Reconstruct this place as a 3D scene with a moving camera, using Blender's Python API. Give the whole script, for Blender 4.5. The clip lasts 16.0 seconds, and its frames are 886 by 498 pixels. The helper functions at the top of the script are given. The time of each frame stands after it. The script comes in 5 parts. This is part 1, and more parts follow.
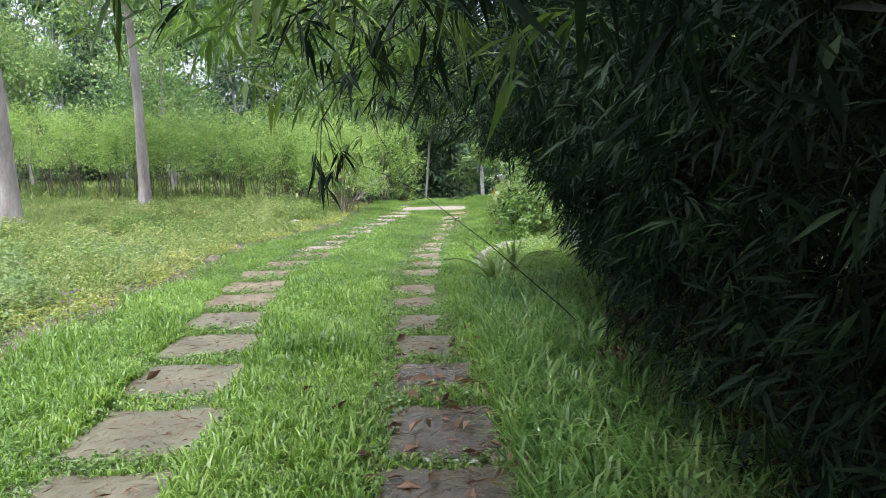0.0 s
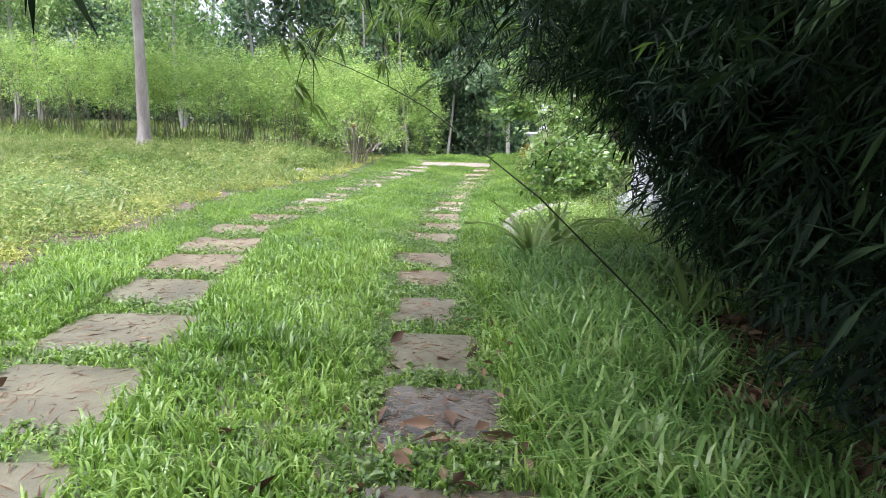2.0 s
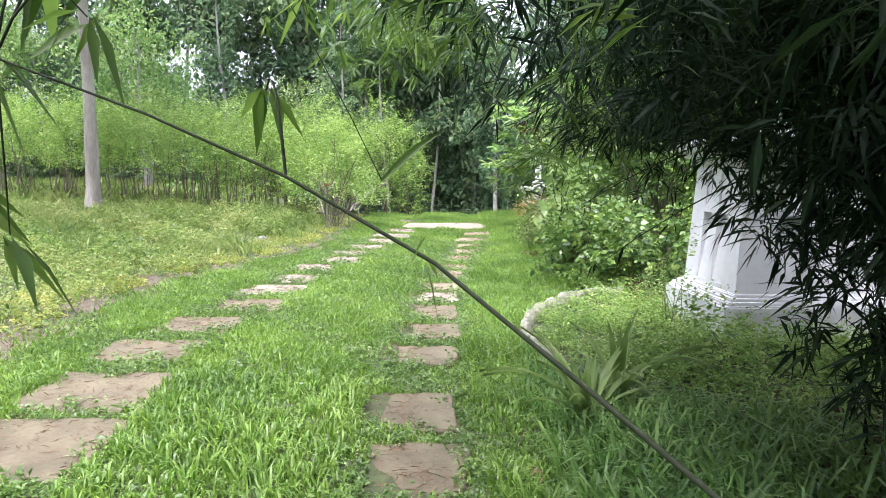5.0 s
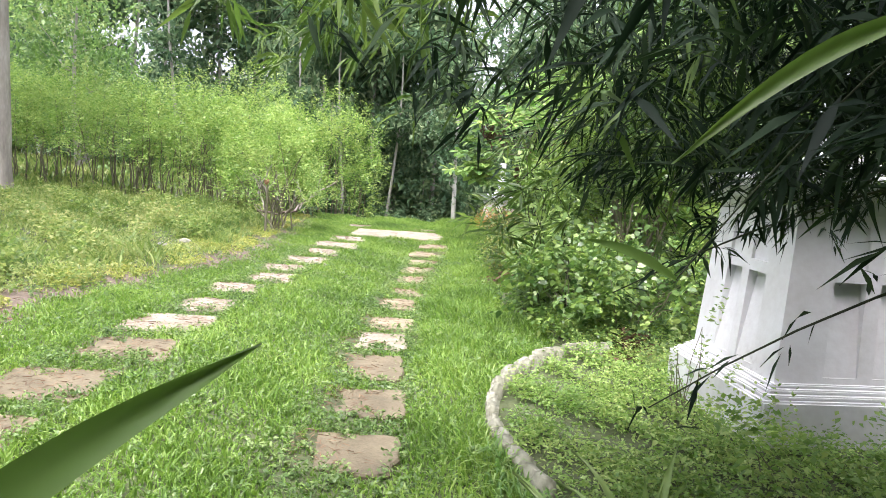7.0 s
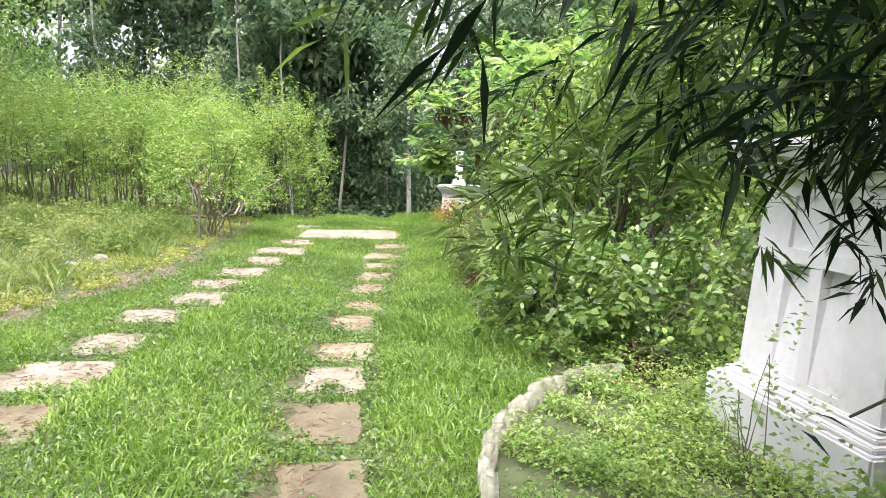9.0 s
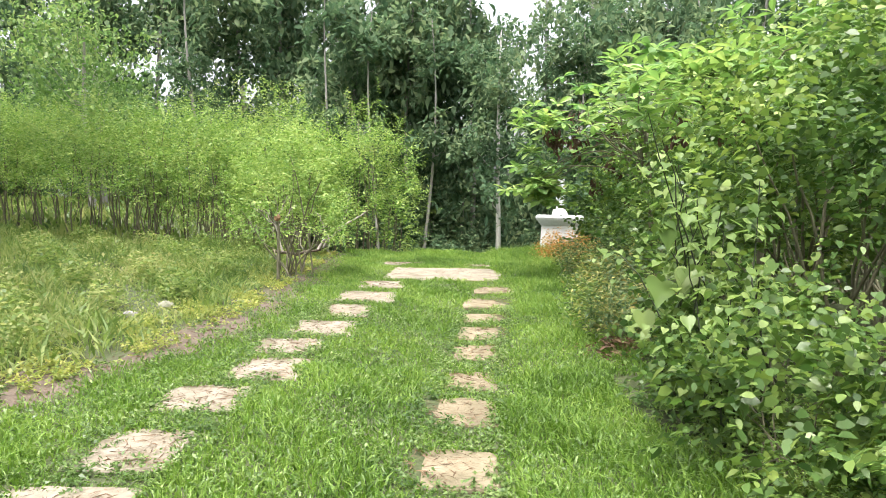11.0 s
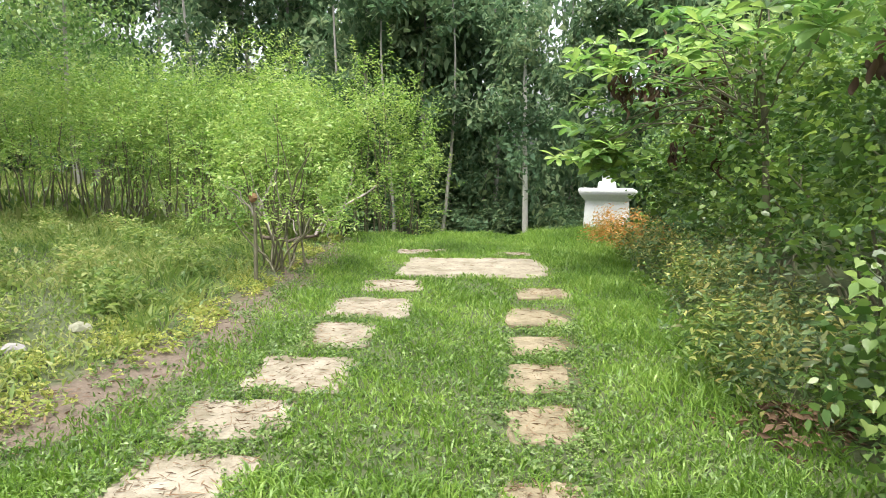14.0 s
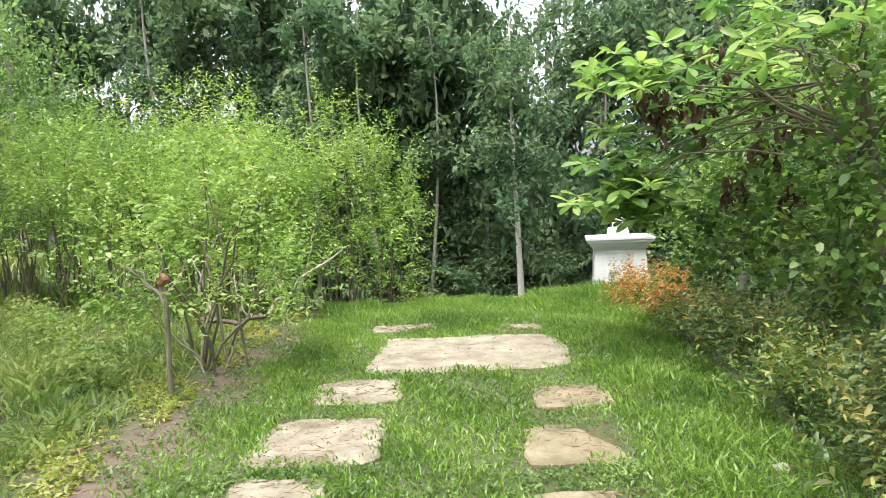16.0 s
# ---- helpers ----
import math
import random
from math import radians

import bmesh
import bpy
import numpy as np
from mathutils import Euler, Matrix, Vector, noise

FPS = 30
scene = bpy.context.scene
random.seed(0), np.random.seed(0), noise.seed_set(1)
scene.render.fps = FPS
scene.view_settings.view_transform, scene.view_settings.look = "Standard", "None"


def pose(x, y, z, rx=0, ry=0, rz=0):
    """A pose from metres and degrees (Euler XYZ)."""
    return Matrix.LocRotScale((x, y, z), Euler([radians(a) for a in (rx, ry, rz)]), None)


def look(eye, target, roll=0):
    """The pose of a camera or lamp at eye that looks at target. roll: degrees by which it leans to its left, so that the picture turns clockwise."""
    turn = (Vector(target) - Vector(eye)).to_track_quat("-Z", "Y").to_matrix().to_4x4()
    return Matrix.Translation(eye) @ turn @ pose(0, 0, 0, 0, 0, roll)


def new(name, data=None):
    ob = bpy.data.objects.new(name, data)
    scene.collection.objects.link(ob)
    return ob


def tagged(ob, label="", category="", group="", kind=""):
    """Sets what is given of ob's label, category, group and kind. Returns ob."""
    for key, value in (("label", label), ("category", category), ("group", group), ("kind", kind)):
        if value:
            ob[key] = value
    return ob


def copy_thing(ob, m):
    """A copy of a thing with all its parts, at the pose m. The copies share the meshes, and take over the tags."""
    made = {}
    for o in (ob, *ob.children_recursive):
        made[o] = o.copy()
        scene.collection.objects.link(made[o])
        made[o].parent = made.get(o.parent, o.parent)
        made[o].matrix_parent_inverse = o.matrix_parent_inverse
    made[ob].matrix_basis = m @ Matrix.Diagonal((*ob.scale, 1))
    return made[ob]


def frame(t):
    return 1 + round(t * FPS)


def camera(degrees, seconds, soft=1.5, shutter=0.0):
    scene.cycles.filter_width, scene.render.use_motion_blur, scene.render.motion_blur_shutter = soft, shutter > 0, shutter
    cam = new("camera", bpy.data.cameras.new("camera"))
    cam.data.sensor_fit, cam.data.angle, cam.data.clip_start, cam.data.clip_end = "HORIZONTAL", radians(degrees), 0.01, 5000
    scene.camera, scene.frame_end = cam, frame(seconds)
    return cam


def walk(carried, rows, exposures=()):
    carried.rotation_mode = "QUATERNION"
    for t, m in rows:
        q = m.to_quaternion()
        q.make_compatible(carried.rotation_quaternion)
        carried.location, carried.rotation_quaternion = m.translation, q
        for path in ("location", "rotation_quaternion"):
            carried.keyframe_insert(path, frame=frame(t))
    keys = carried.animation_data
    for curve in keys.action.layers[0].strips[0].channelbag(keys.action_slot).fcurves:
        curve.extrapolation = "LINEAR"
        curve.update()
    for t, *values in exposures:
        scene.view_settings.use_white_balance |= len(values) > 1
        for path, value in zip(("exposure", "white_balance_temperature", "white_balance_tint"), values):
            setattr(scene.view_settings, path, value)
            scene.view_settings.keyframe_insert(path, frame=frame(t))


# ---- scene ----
cam = camera(66.4, 16.0, 0.9)
PATH = [
    (0, (0.005, 0.004, 1.443), (-0.002, 1.986, 1.18), -1.8),
    (0.5, (0.0, 0.479, 1.351), (-0.08, 2.456, 1.062), -0.7),
    (1, (0.013, 0.903, 1.279), (-0.031, 2.879, 0.973), 0.4),
    (1.5, (-0.016, 1.326, 1.257), (0.007, 3.295, 0.909), 1.3),
    (2, (-0.022, 1.785, 1.196), (-0.083, 3.748, 0.819), 1.0),
    (2.5, (-0.027, 2.172, 1.2), (-0.119, 4.138, 0.847), 1.8),
    (3, (-0.122, 2.535, 1.236), (-0.163, 4.512, 0.936), -0.1),
    (3.5, (-0.115, 2.912, 1.243), (-0.259, 4.868, 0.854), -1.1),
    (4, (-0.114, 3.272, 1.311), (-0.151, 5.257, 1.066), 0.4),
    (4.5, (-0.17, 3.613, 1.352), (-0.1, 5.592, 1.075), 0.1),
    (4.7, (-0.179, 3.763, 1.331), (-0.177, 5.749, 1.097), -0.3),
    (6.8, (-0.139, 5.362, 1.491), (-0.109, 7.347, 1.248), 3.2),
    (7, (-0.147, 5.495, 1.493), (-0.028, 7.477, 1.255), 3.9),
    (7.5, (-0.148, 5.746, 1.484), (0.232, 7.679, 1.136), 3.6),
    (8, (-0.141, 6.015, 1.468), (0.128, 7.967, 1.129), 1.4),
    (8.5, (-0.091, 6.331, 1.465), (0.052, 8.303, 1.165), -0.2),
    (9, (-0.105, 6.761, 1.456), (0.141, 8.729, 1.198), 1.1),
    (9.5, (-0.114, 7.132, 1.474), (0.05, 9.112, 1.244), -0.0),
    (10, (-0.151, 7.542, 1.491), (-0.186, 9.532, 1.302), 0.6),
    (10.2, (-0.189, 7.707, 1.496), (-0.227, 9.698, 1.312), 0.8),
    (12.3, (-0.417, 9.619, 1.517), (-0.338, 11.606, 1.303), 0.0),
    (12.5, (-0.404, 9.777, 1.506), (-0.339, 11.758, 1.236), 0.4),
    (13, (-0.442, 10.111, 1.504), (-0.383, 12.1, 1.303), 0.4),
    (13.5, (-0.466, 10.537, 1.482), (-0.387, 12.52, 1.238), -0.4),
    (14, (-0.469, 11.041, 1.461), (-0.517, 13.022, 1.192), 0.1),
    (14.5, (-0.492, 11.577, 1.487), (-0.494, 13.566, 1.279), -2.0),
    (15, (-0.465, 12.108, 1.468), (-0.594, 14.093, 1.255), -4.1),
    (15.5, (-0.434, 12.629, 1.49), (-0.478, 14.62, 1.308), -1.3),
    (16, (-0.442, 13.151, 1.511), (-0.46, 15.147, 1.38), -2.7),
]
walk(cam, [(t, look(eye, target, roll)) for t, eye, target, roll in PATH],
     [(0.0, 1.7, 5700, 21), (2.0, 1.94, 5700, 23), (4.5, 2.02, 5750, 21), (7.0, 2.1, 6100, 21), (9.0, 2.04, 6250, 21), (10.0, 2.03, 6350, 18),
      (12.5, 1.7, 6450, 10), (16.0, 1.7, 6400, 10)])


def smooth(a, b, v):
    u = np.clip((np.asarray(v, float) - a) / (b - a), 0, 1)
    return u * u * (3 - 2 * u)


def height(x, y):
    """The ground: a shallow dip under the right wheel track, a rise to the left, a fall beyond the crest."""
    x, y = np.asarray(x, float), np.asarray(y, float)
    z = -0.1 * np.exp(-((x + 0.05) / 0.75) ** 2) * smooth(4.5, 8, y) * (1 - smooth(16.5, 19.5, y))
    z = z + 0.03 * np.clip(-x - 3.2, 0, 14)
    z = z - 1.7 * smooth(23.3, 28, y) * smooth(-10, -3, x)
    z = z - 1.6 * smooth(27, 42, y) * smooth(-12, -4, x) * (1 - smooth(60, 90, y))
    return z + 0.015 * np.sin(1.7 * x + 0.6) * np.sin(1.3 * y) * smooth(0.8, 2.0, np.abs(x + 0.9))


def ground_at(x, y):
    return float(height(x, y))


# ---- world, sun ----
world = bpy.data.worlds.new("world")
scene.world = world
world.use_nodes = True
wn, wl = world.node_tree.nodes, world.node_tree.links
sky = wn.new("ShaderNodeTexSky")
sky.sky_type, sky.sun_disc = "NISHITA", False
sky.sun_elevation, sky.sun_rotation = radians(70), radians(-155)
sky.air_density, sky.dust_density, sky.ozone_density = 1.0, 6.0, 1.0
hazy = wn.new("ShaderNodeHueSaturation")
hazy.inputs["Saturation"].default_value = 0.25
wl.new(sky.outputs[0], hazy.inputs["Color"])
wl.new(hazy.outputs[0], wn["Background"].inputs["Color"])
wn["Background"].inputs["Strength"].default_value = 0.15
sun = new("sun", bpy.data.lights.new("sun", "SUN"))
sun.data.energy, sun.data.angle, sun.data.color = 1.3, radians(28), (1.0, 0.95, 0.86)
sun.matrix_world = look((-1.8, -3.6, 11), (0, 0, 0))


# ---- materials ----
def material(name, rough=0.6):
    m = bpy.data.materials.new(name)
    m.use_nodes = True
    b = m.node_tree.nodes["Principled BSDF"]
    b.inputs["Roughness"].default_value = rough
    return m, m.node_tree.nodes, m.node_tree.links, b


def ramp(nodes, colors):
    r = nodes.new("ShaderNodeValToRGB")
    while len(r.color_ramp.elements) < len(colors):
        r.color_ramp.elements.new(0.5)
    for i, c in enumerate(colors):
        r.color_ramp.elements[i].position = i / max(1, len(colors) - 1)
        r.color_ramp.elements[i].color = (*c, 1)
    return r


def leaf_material(name, colors, through_light=0.4, rough=0.45, patch=1.2, gloss=0.3):
    if colors[1][1] > 1.2 * colors[1][0]:
        colors = [(r * 1.25, g_, b_ * 1.5 + 0.004) for r, g_, b_ in colors]
    m, nodes, links, b = material(name, rough)
    geo = nodes.new("ShaderNodeNewGeometry")
    tex = nodes.new("ShaderNodeTexNoise")
    tex.inputs["Scale"].default_value = patch
    mix = nodes.new("ShaderNodeMath")
    mix.operation = "MULTIPLY_ADD"
    mix.inputs[1].default_value = 0.6
    links.new(geo.outputs["Random Per Island"], mix.inputs[0])
    half = nodes.new("ShaderNodeMath")
    half.operation = "MULTIPLY_ADD"
    half.inputs[1].default_value, half.inputs[2].default_value = 1.2, -0.4
    links.new(tex.outputs["Fac"], half.inputs[0])
    links.new(half.outputs[0], mix.inputs[2])
    r = ramp(nodes, colors)
    links.new(mix.outputs[0], r.inputs[0])
    coords = nodes.new("ShaderNodeTexCoord")
    links.new(coords.outputs["Object"], tex.inputs["Vector"])
    links.new(r.outputs[0], b.inputs["Base Color"])
    b.inputs["Specular IOR Level"].default_value = gloss
    tr = nodes.new("ShaderNodeBsdfTranslucent")
    bright = nodes.new("ShaderNodeHueSaturation")
    bright.inputs["Value"].default_value, bright.inputs["Saturation"].default_value = 1.5, 1.1
    links.new(r.outputs[0], bright.inputs["Color"])
    links.new(bright.outputs[0], tr.inputs["Color"])
    ms = nodes.new("ShaderNodeMixShader")
    ms.inputs[0].default_value = through_light
    links.new(b.outputs[0], ms.inputs[1])
    links.new(tr.outputs[0], ms.inputs[2])
    links.new(ms.outputs[0], nodes["Material Output"].inputs["Surface"])
    return m


def rough_material(name, colors, scale, rough=0.85, bump=0.3, fine=40.0, stretch=(1, 1, 1)):
    """A mottled surface: two sizes of noise in the colour, and a fine relief."""
    m, nodes, links, b = material(name, rough)
    coords = nodes.new("ShaderNodeTexCoord")
    mp = nodes.new("ShaderNodeMapping")
    mp.inputs["Scale"].default_value = stretch
    links.new(coords.outputs["Object"], mp.inputs["Vector"])
    info = nodes.new("ShaderNodeObjectInfo")
    n1, n2 = nodes.new("ShaderNodeTexNoise"), nodes.new("ShaderNodeTexNoise")
    n1.noise_dimensions = "4D"
    links.new(info.outputs["Random"], n1.inputs["W"])
    n1.inputs["Scale"].default_value, n2.inputs["Scale"].default_value = scale, fine
    n1.inputs["Detail"].default_value = n2.inputs["Detail"].default_value = 6
    links.new(mp.outputs[0], n1.inputs["Vector"])
    links.new(mp.outputs[0], n2.inputs["Vector"])
    add = nodes.new("ShaderNodeMath")
    add.operation = "MULTIPLY_ADD"
    add.inputs[1].default_value = 0.45
    links.new(n2.outputs["Fac"], add.inputs[0])
    sc = nodes.new("ShaderNodeMath")
    sc.operation = "MULTIPLY_ADD"
    sc.inputs[1].default_value, sc.inputs[2].default_value = 1.1, -0.28
    links.new(n1.outputs["Fac"], sc.inputs[0])
    links.new(sc.outputs[0], add.inputs[2])
    r = ramp(nodes, colors)
    links.new(add.outputs[0], r.inputs[0])
    links.new(r.outputs[0], b.inputs["Base Color"])
    bp = nodes.new("ShaderNodeBump")
    bp.inputs["Strength"].default_value, bp.inputs["Distance"].default_value = bump, 0.02
    links.new(add.outputs[0], bp.inputs["Height"])
    links.new(bp.outputs[0], b.inputs["Normal"])
    return m


# Same bamboo leaf twice: shade darkened into the first colour, light into the second.
M_BAMBOO_SHADE = leaf_material("bamboo_leaf", [(0.006, 0.015, 0.004), (0.013, 0.032, 0.008), (0.04, 0.085, 0.018)], 0.2, 0.6, gloss=0.1)
M_BAMBOO_LIT = leaf_material("lit_bamboo_leaf", [(0.026, 0.065, 0.009), (0.07, 0.15, 0.02), (0.155, 0.275, 0.045)], 0.42, 0.42, gloss=0.35)
M_CULM = rough_material("bamboo_culm", [(0.012, 0.02, 0.008), (0.026, 0.036, 0.014), (0.05, 0.056, 0.026)], 3, 0.85, 0.05)
M_GRASS = leaf_material("grass_blade", [(0.039, 0.1, 0.011), (0.106, 0.232, 0.023), (0.218, 0.38, 0.06)], 0.42, 0.38, 0.9, 0.4)
M_WEED = leaf_material("lawn_weed_leaf", [(0.035, 0.09, 0.014), (0.085, 0.18, 0.028), (0.19, 0.31, 0.07)], 0.35, 0.4, 1.5, 0.45)
M_TALLGRASS = leaf_material("tall_grass_blade", [(0.045, 0.12, 0.018), (0.1, 0.23, 0.034), (0.22, 0.37, 0.08)], 0.45, 0.35, 1.5, 0.45)
M_MEADOW = leaf_material("meadow_blade", [(0.05, 0.12, 0.018), (0.135, 0.235, 0.04), (0.29, 0.36, 0.1)], 0.45, 0.45, 0.7, 0.35)
M_YELLOW = leaf_material("yellow_ground_cover", [(0.12, 0.17, 0.04), (0.24, 0.28, 0.07), (0.42, 0.4, 0.13)], 0.4, 0.5, 2)
M_SHRUB = leaf_material("light_shrub_leaf", [(0.062, 0.16, 0.02), (0.15, 0.295, 0.042), (0.32, 0.47, 0.11)], 0.38, 0.42, 1.3, 0.4)
M_SHRUB2 = leaf_material("grey_shrub_leaf", [(0.07, 0.15, 0.03), (0.13, 0.23, 0.05), (0.22, 0.32, 0.09)], 0.45, 0.45, 0.8)
M_HEDGE = leaf_material("hedge_leaf", [(0.024, 0.072, 0.012), (0.082, 0.178, 0.026), (0.25, 0.4, 0.066)], 0.38, 0.36, 0.7, 0.45)
M_VINE = leaf_material("vine_leaf", [(0.05, 0.12, 0.018), (0.11, 0.21, 0.035), (0.2, 0.32, 0.07)], 0.4, 0.4, 2)
M_BIGLEAF = leaf_material("broad_leaf", [(0.058, 0.165, 0.03), (0.135, 0.285, 0.05), (0.27, 0.43, 0.09)], 0.4, 0.35, 1.5)
M_DRY = leaf_material("dry_leaf", [(0.06, 0.038, 0.024), (0.125, 0.078, 0.046), (0.25, 0.16, 0.095)], 0.2, 0.8, 3)
M_WITHERED = leaf_material("withered_leaf", [(0.05, 0.03, 0.022), (0.11, 0.066, 0.048), (0.22, 0.14, 0.1)], 0.15, 0.8, 5)
M_CROTON = leaf_material("croton_leaf", [(0.028, 0.075, 0.02), (0.075, 0.14, 0.03), (0.34, 0.34, 0.07)], 0.3, 0.4, 1.6)
M_CROTON_GOLD = leaf_material("croton_gold_leaf", [(0.035, 0.1, 0.02), (0.12, 0.22, 0.036), (0.36, 0.38, 0.08)], 0.35, 0.4, 1.6)
M_CROTON_RED = leaf_material("croton_red_leaf", [(0.2, 0.2, 0.05), (0.36, 0.19, 0.06), (0.42, 0.2, 0.08)], 0.35, 0.4, 1.5)
M_FOREST = leaf_material("forest_leaf", [(0.034, 0.085, 0.028), (0.076, 0.155, 0.05), (0.195, 0.3, 0.1)], 0.4, 0.65, 0.25, 0.12)
M_TREE = leaf_material("light_tree_leaf", [(0.055, 0.14, 0.026), (0.115, 0.235, 0.045), (0.25, 0.37, 0.095)], 0.4, 0.5, 0.3)
M_STRAP = leaf_material("strap_leaf", [(0.08, 0.17, 0.03), (0.14, 0.25, 0.05), (0.22, 0.33, 0.1)], 0.35, 0.35, 4)
M_BARK = rough_material("pale_bark", [(0.1, 0.085, 0.068), (0.29, 0.26, 0.225), (0.55, 0.52, 0.47)], 3.5, 0.9, 0.9, 26, (1, 1, 0.25))
M_PALEBARK = rough_material("white_bark", [(0.2, 0.19, 0.17), (0.45, 0.43, 0.4), (0.62, 0.6, 0.57)], 3, 0.9, 0.5, 26, (1, 1, 0.25))
M_DARKBARK = rough_material("dark_bark", [(0.04, 0.03, 0.022), (0.09, 0.07, 0.05), (0.16, 0.13, 0.1)], 4, 0.9, 0.5, 40, (1, 1, 0.3))
M_FORESTBARK = rough_material("forest_bark", [(0.13, 0.125, 0.11), (0.27, 0.255, 0.23), (0.42, 0.4, 0.37)], 1.5, 0.9, 0.4, 20, (1, 1, 0.2))
M_TWIG = rough_material("twig", [(0.07, 0.065, 0.04), (0.13, 0.12, 0.075), (0.23, 0.21, 0.14)], 6, 0.8, 0.2)
M_CUTWOOD = rough_material("cut_wood", [(0.1, 0.055, 0.03), (0.2, 0.11, 0.055), (0.3, 0.18, 0.1)], 9, 0.8, 0.2)
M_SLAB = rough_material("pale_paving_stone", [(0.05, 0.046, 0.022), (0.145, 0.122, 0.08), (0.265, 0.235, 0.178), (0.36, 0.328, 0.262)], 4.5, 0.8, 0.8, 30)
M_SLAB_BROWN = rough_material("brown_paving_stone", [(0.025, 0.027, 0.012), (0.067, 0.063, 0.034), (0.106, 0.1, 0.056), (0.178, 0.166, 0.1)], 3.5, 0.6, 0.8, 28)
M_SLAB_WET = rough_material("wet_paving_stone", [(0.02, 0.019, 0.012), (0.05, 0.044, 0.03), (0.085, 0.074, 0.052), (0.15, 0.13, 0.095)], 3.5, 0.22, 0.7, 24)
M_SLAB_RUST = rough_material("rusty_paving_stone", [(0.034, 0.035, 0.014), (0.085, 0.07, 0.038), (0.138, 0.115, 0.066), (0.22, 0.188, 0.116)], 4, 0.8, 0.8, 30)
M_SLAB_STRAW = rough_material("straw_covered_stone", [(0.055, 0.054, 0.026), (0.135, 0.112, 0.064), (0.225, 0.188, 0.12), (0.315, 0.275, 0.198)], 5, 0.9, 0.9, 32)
M_WHITE = rough_material("white_paint", [(0.25, 0.25, 0.22), (0.49, 0.49, 0.485), (0.57, 0.58, 0.585), (0.61, 0.62, 0.625)], 2.4, 0.7, 0.25, 22)
M_CAP = rough_material("grey_paint", [(0.3, 0.31, 0.31), (0.48, 0.49, 0.49), (0.6, 0.61, 0.61)], 2.0, 0.7, 0.15, 30)
M_STONE = rough_material("lime_washed_stone", [(0.05, 0.06, 0.03), (0.2, 0.2, 0.14), (0.42, 0.41, 0.34)], 9, 0.9, 0.5, 35)
M_ROCK = rough_material("rock", [(0.06, 0.06, 0.06), (0.2, 0.19, 0.18), (0.4, 0.38, 0.36)], 5, 0.9, 0.5)
M_FLOWER = leaf_material("violet_petal", [(0.2, 0.08, 0.4), (0.28, 0.12, 0.5), (0.35, 0.2, 0.55)], 0.4)


def ground_material():
    """Earth and thatch under the grass, with a bare, trodden strip along the left edge of the lawn."""
    m, nodes, links, b = material("earth", 0.95)
    coords = nodes.new("ShaderNodeTexCoord")
    n1, n2, n3 = (nodes.new("ShaderNodeTexNoise") for _ in range(3))
    for n, s in ((n1, 1.3), (n2, 14.0), (n3, 90.0)):
        n.inputs["Scale"].default_value, n.inputs["Detail"].default_value = s, 8
        links.new(coords.outputs["Object"], n.inputs["Vector"])
    grassy = ramp(nodes, [(0.025, 0.03, 0.012), (0.05, 0.065, 0.022), (0.1, 0.11, 0.04)])
    links.new(n2.outputs["Fac"], grassy.inputs[0])
    soil = ramp(nodes, [(0.035, 0.03, 0.02), (0.105, 0.08, 0.058), (0.22, 0.165, 0.125)])
    links.new(n3.outputs["Fac"], soil.inputs[0])
    sep = nodes.new("ShaderNodeSeparateXYZ")
    links.new(coords.outputs["Object"], sep.inputs[0])

    def math_node(op, a, b_, c=None):
        n = nodes.new("ShaderNodeMath")
        n.operation = op
        for i, v in enumerate((a, b_, c)):
            if v is None:
                continue
            if isinstance(v, (int, float)):
                n.inputs[i].default_value = v
            else:
                links.new(v, n.inputs[i])
        return n.outputs[0]

    shift = nodes.new("ShaderNodeMapRange")
    shift.interpolation_type = "SMOOTHSTEP"
    for key, value in (("From Min", 11.5), ("From Max", 16.0), ("To Min", -3.62), ("To Max", -2.58)):
        shift.inputs[key].default_value = value
    links.new(sep.outputs[1], shift.inputs["Value"])
    line = shift.outputs[0]
    away = math_node("ABSOLUTE", math_node("SUBTRACT", sep.outputs[0], line), 0)
    wob = math_node("MULTIPLY_ADD", n1.outputs["Fac"], 1.9, -0.62)
    bare = nodes.new("ShaderNodeMapRange")
    bare.inputs["From Min"].default_value, bare.inputs["From Max"].default_value = -0.12, 0.12
    links.new(math_node("SUBTRACT", wob, away), bare.inputs["Value"])
    mix = nodes.new("ShaderNodeMix")
    mix.data_type = "RGBA"
    links.new(bare.outputs[0], mix.inputs[0])
    links.new(grassy.outputs[0], mix.inputs[6])
    links.new(soil.outputs[0], mix.inputs[7])
    links.new(mix.outputs[2], b.inputs["Base Color"])
    bp = nodes.new("ShaderNodeBump")
    bp.inputs["Strength"].default_value, bp.inputs["Distance"].default_value = 0.6, 0.03
    links.new(n2.outputs["Fac"], bp.inputs["Height"])
    links.new(bp.outputs[0], b.inputs["Normal"])
    return m


M_EARTH = ground_material()


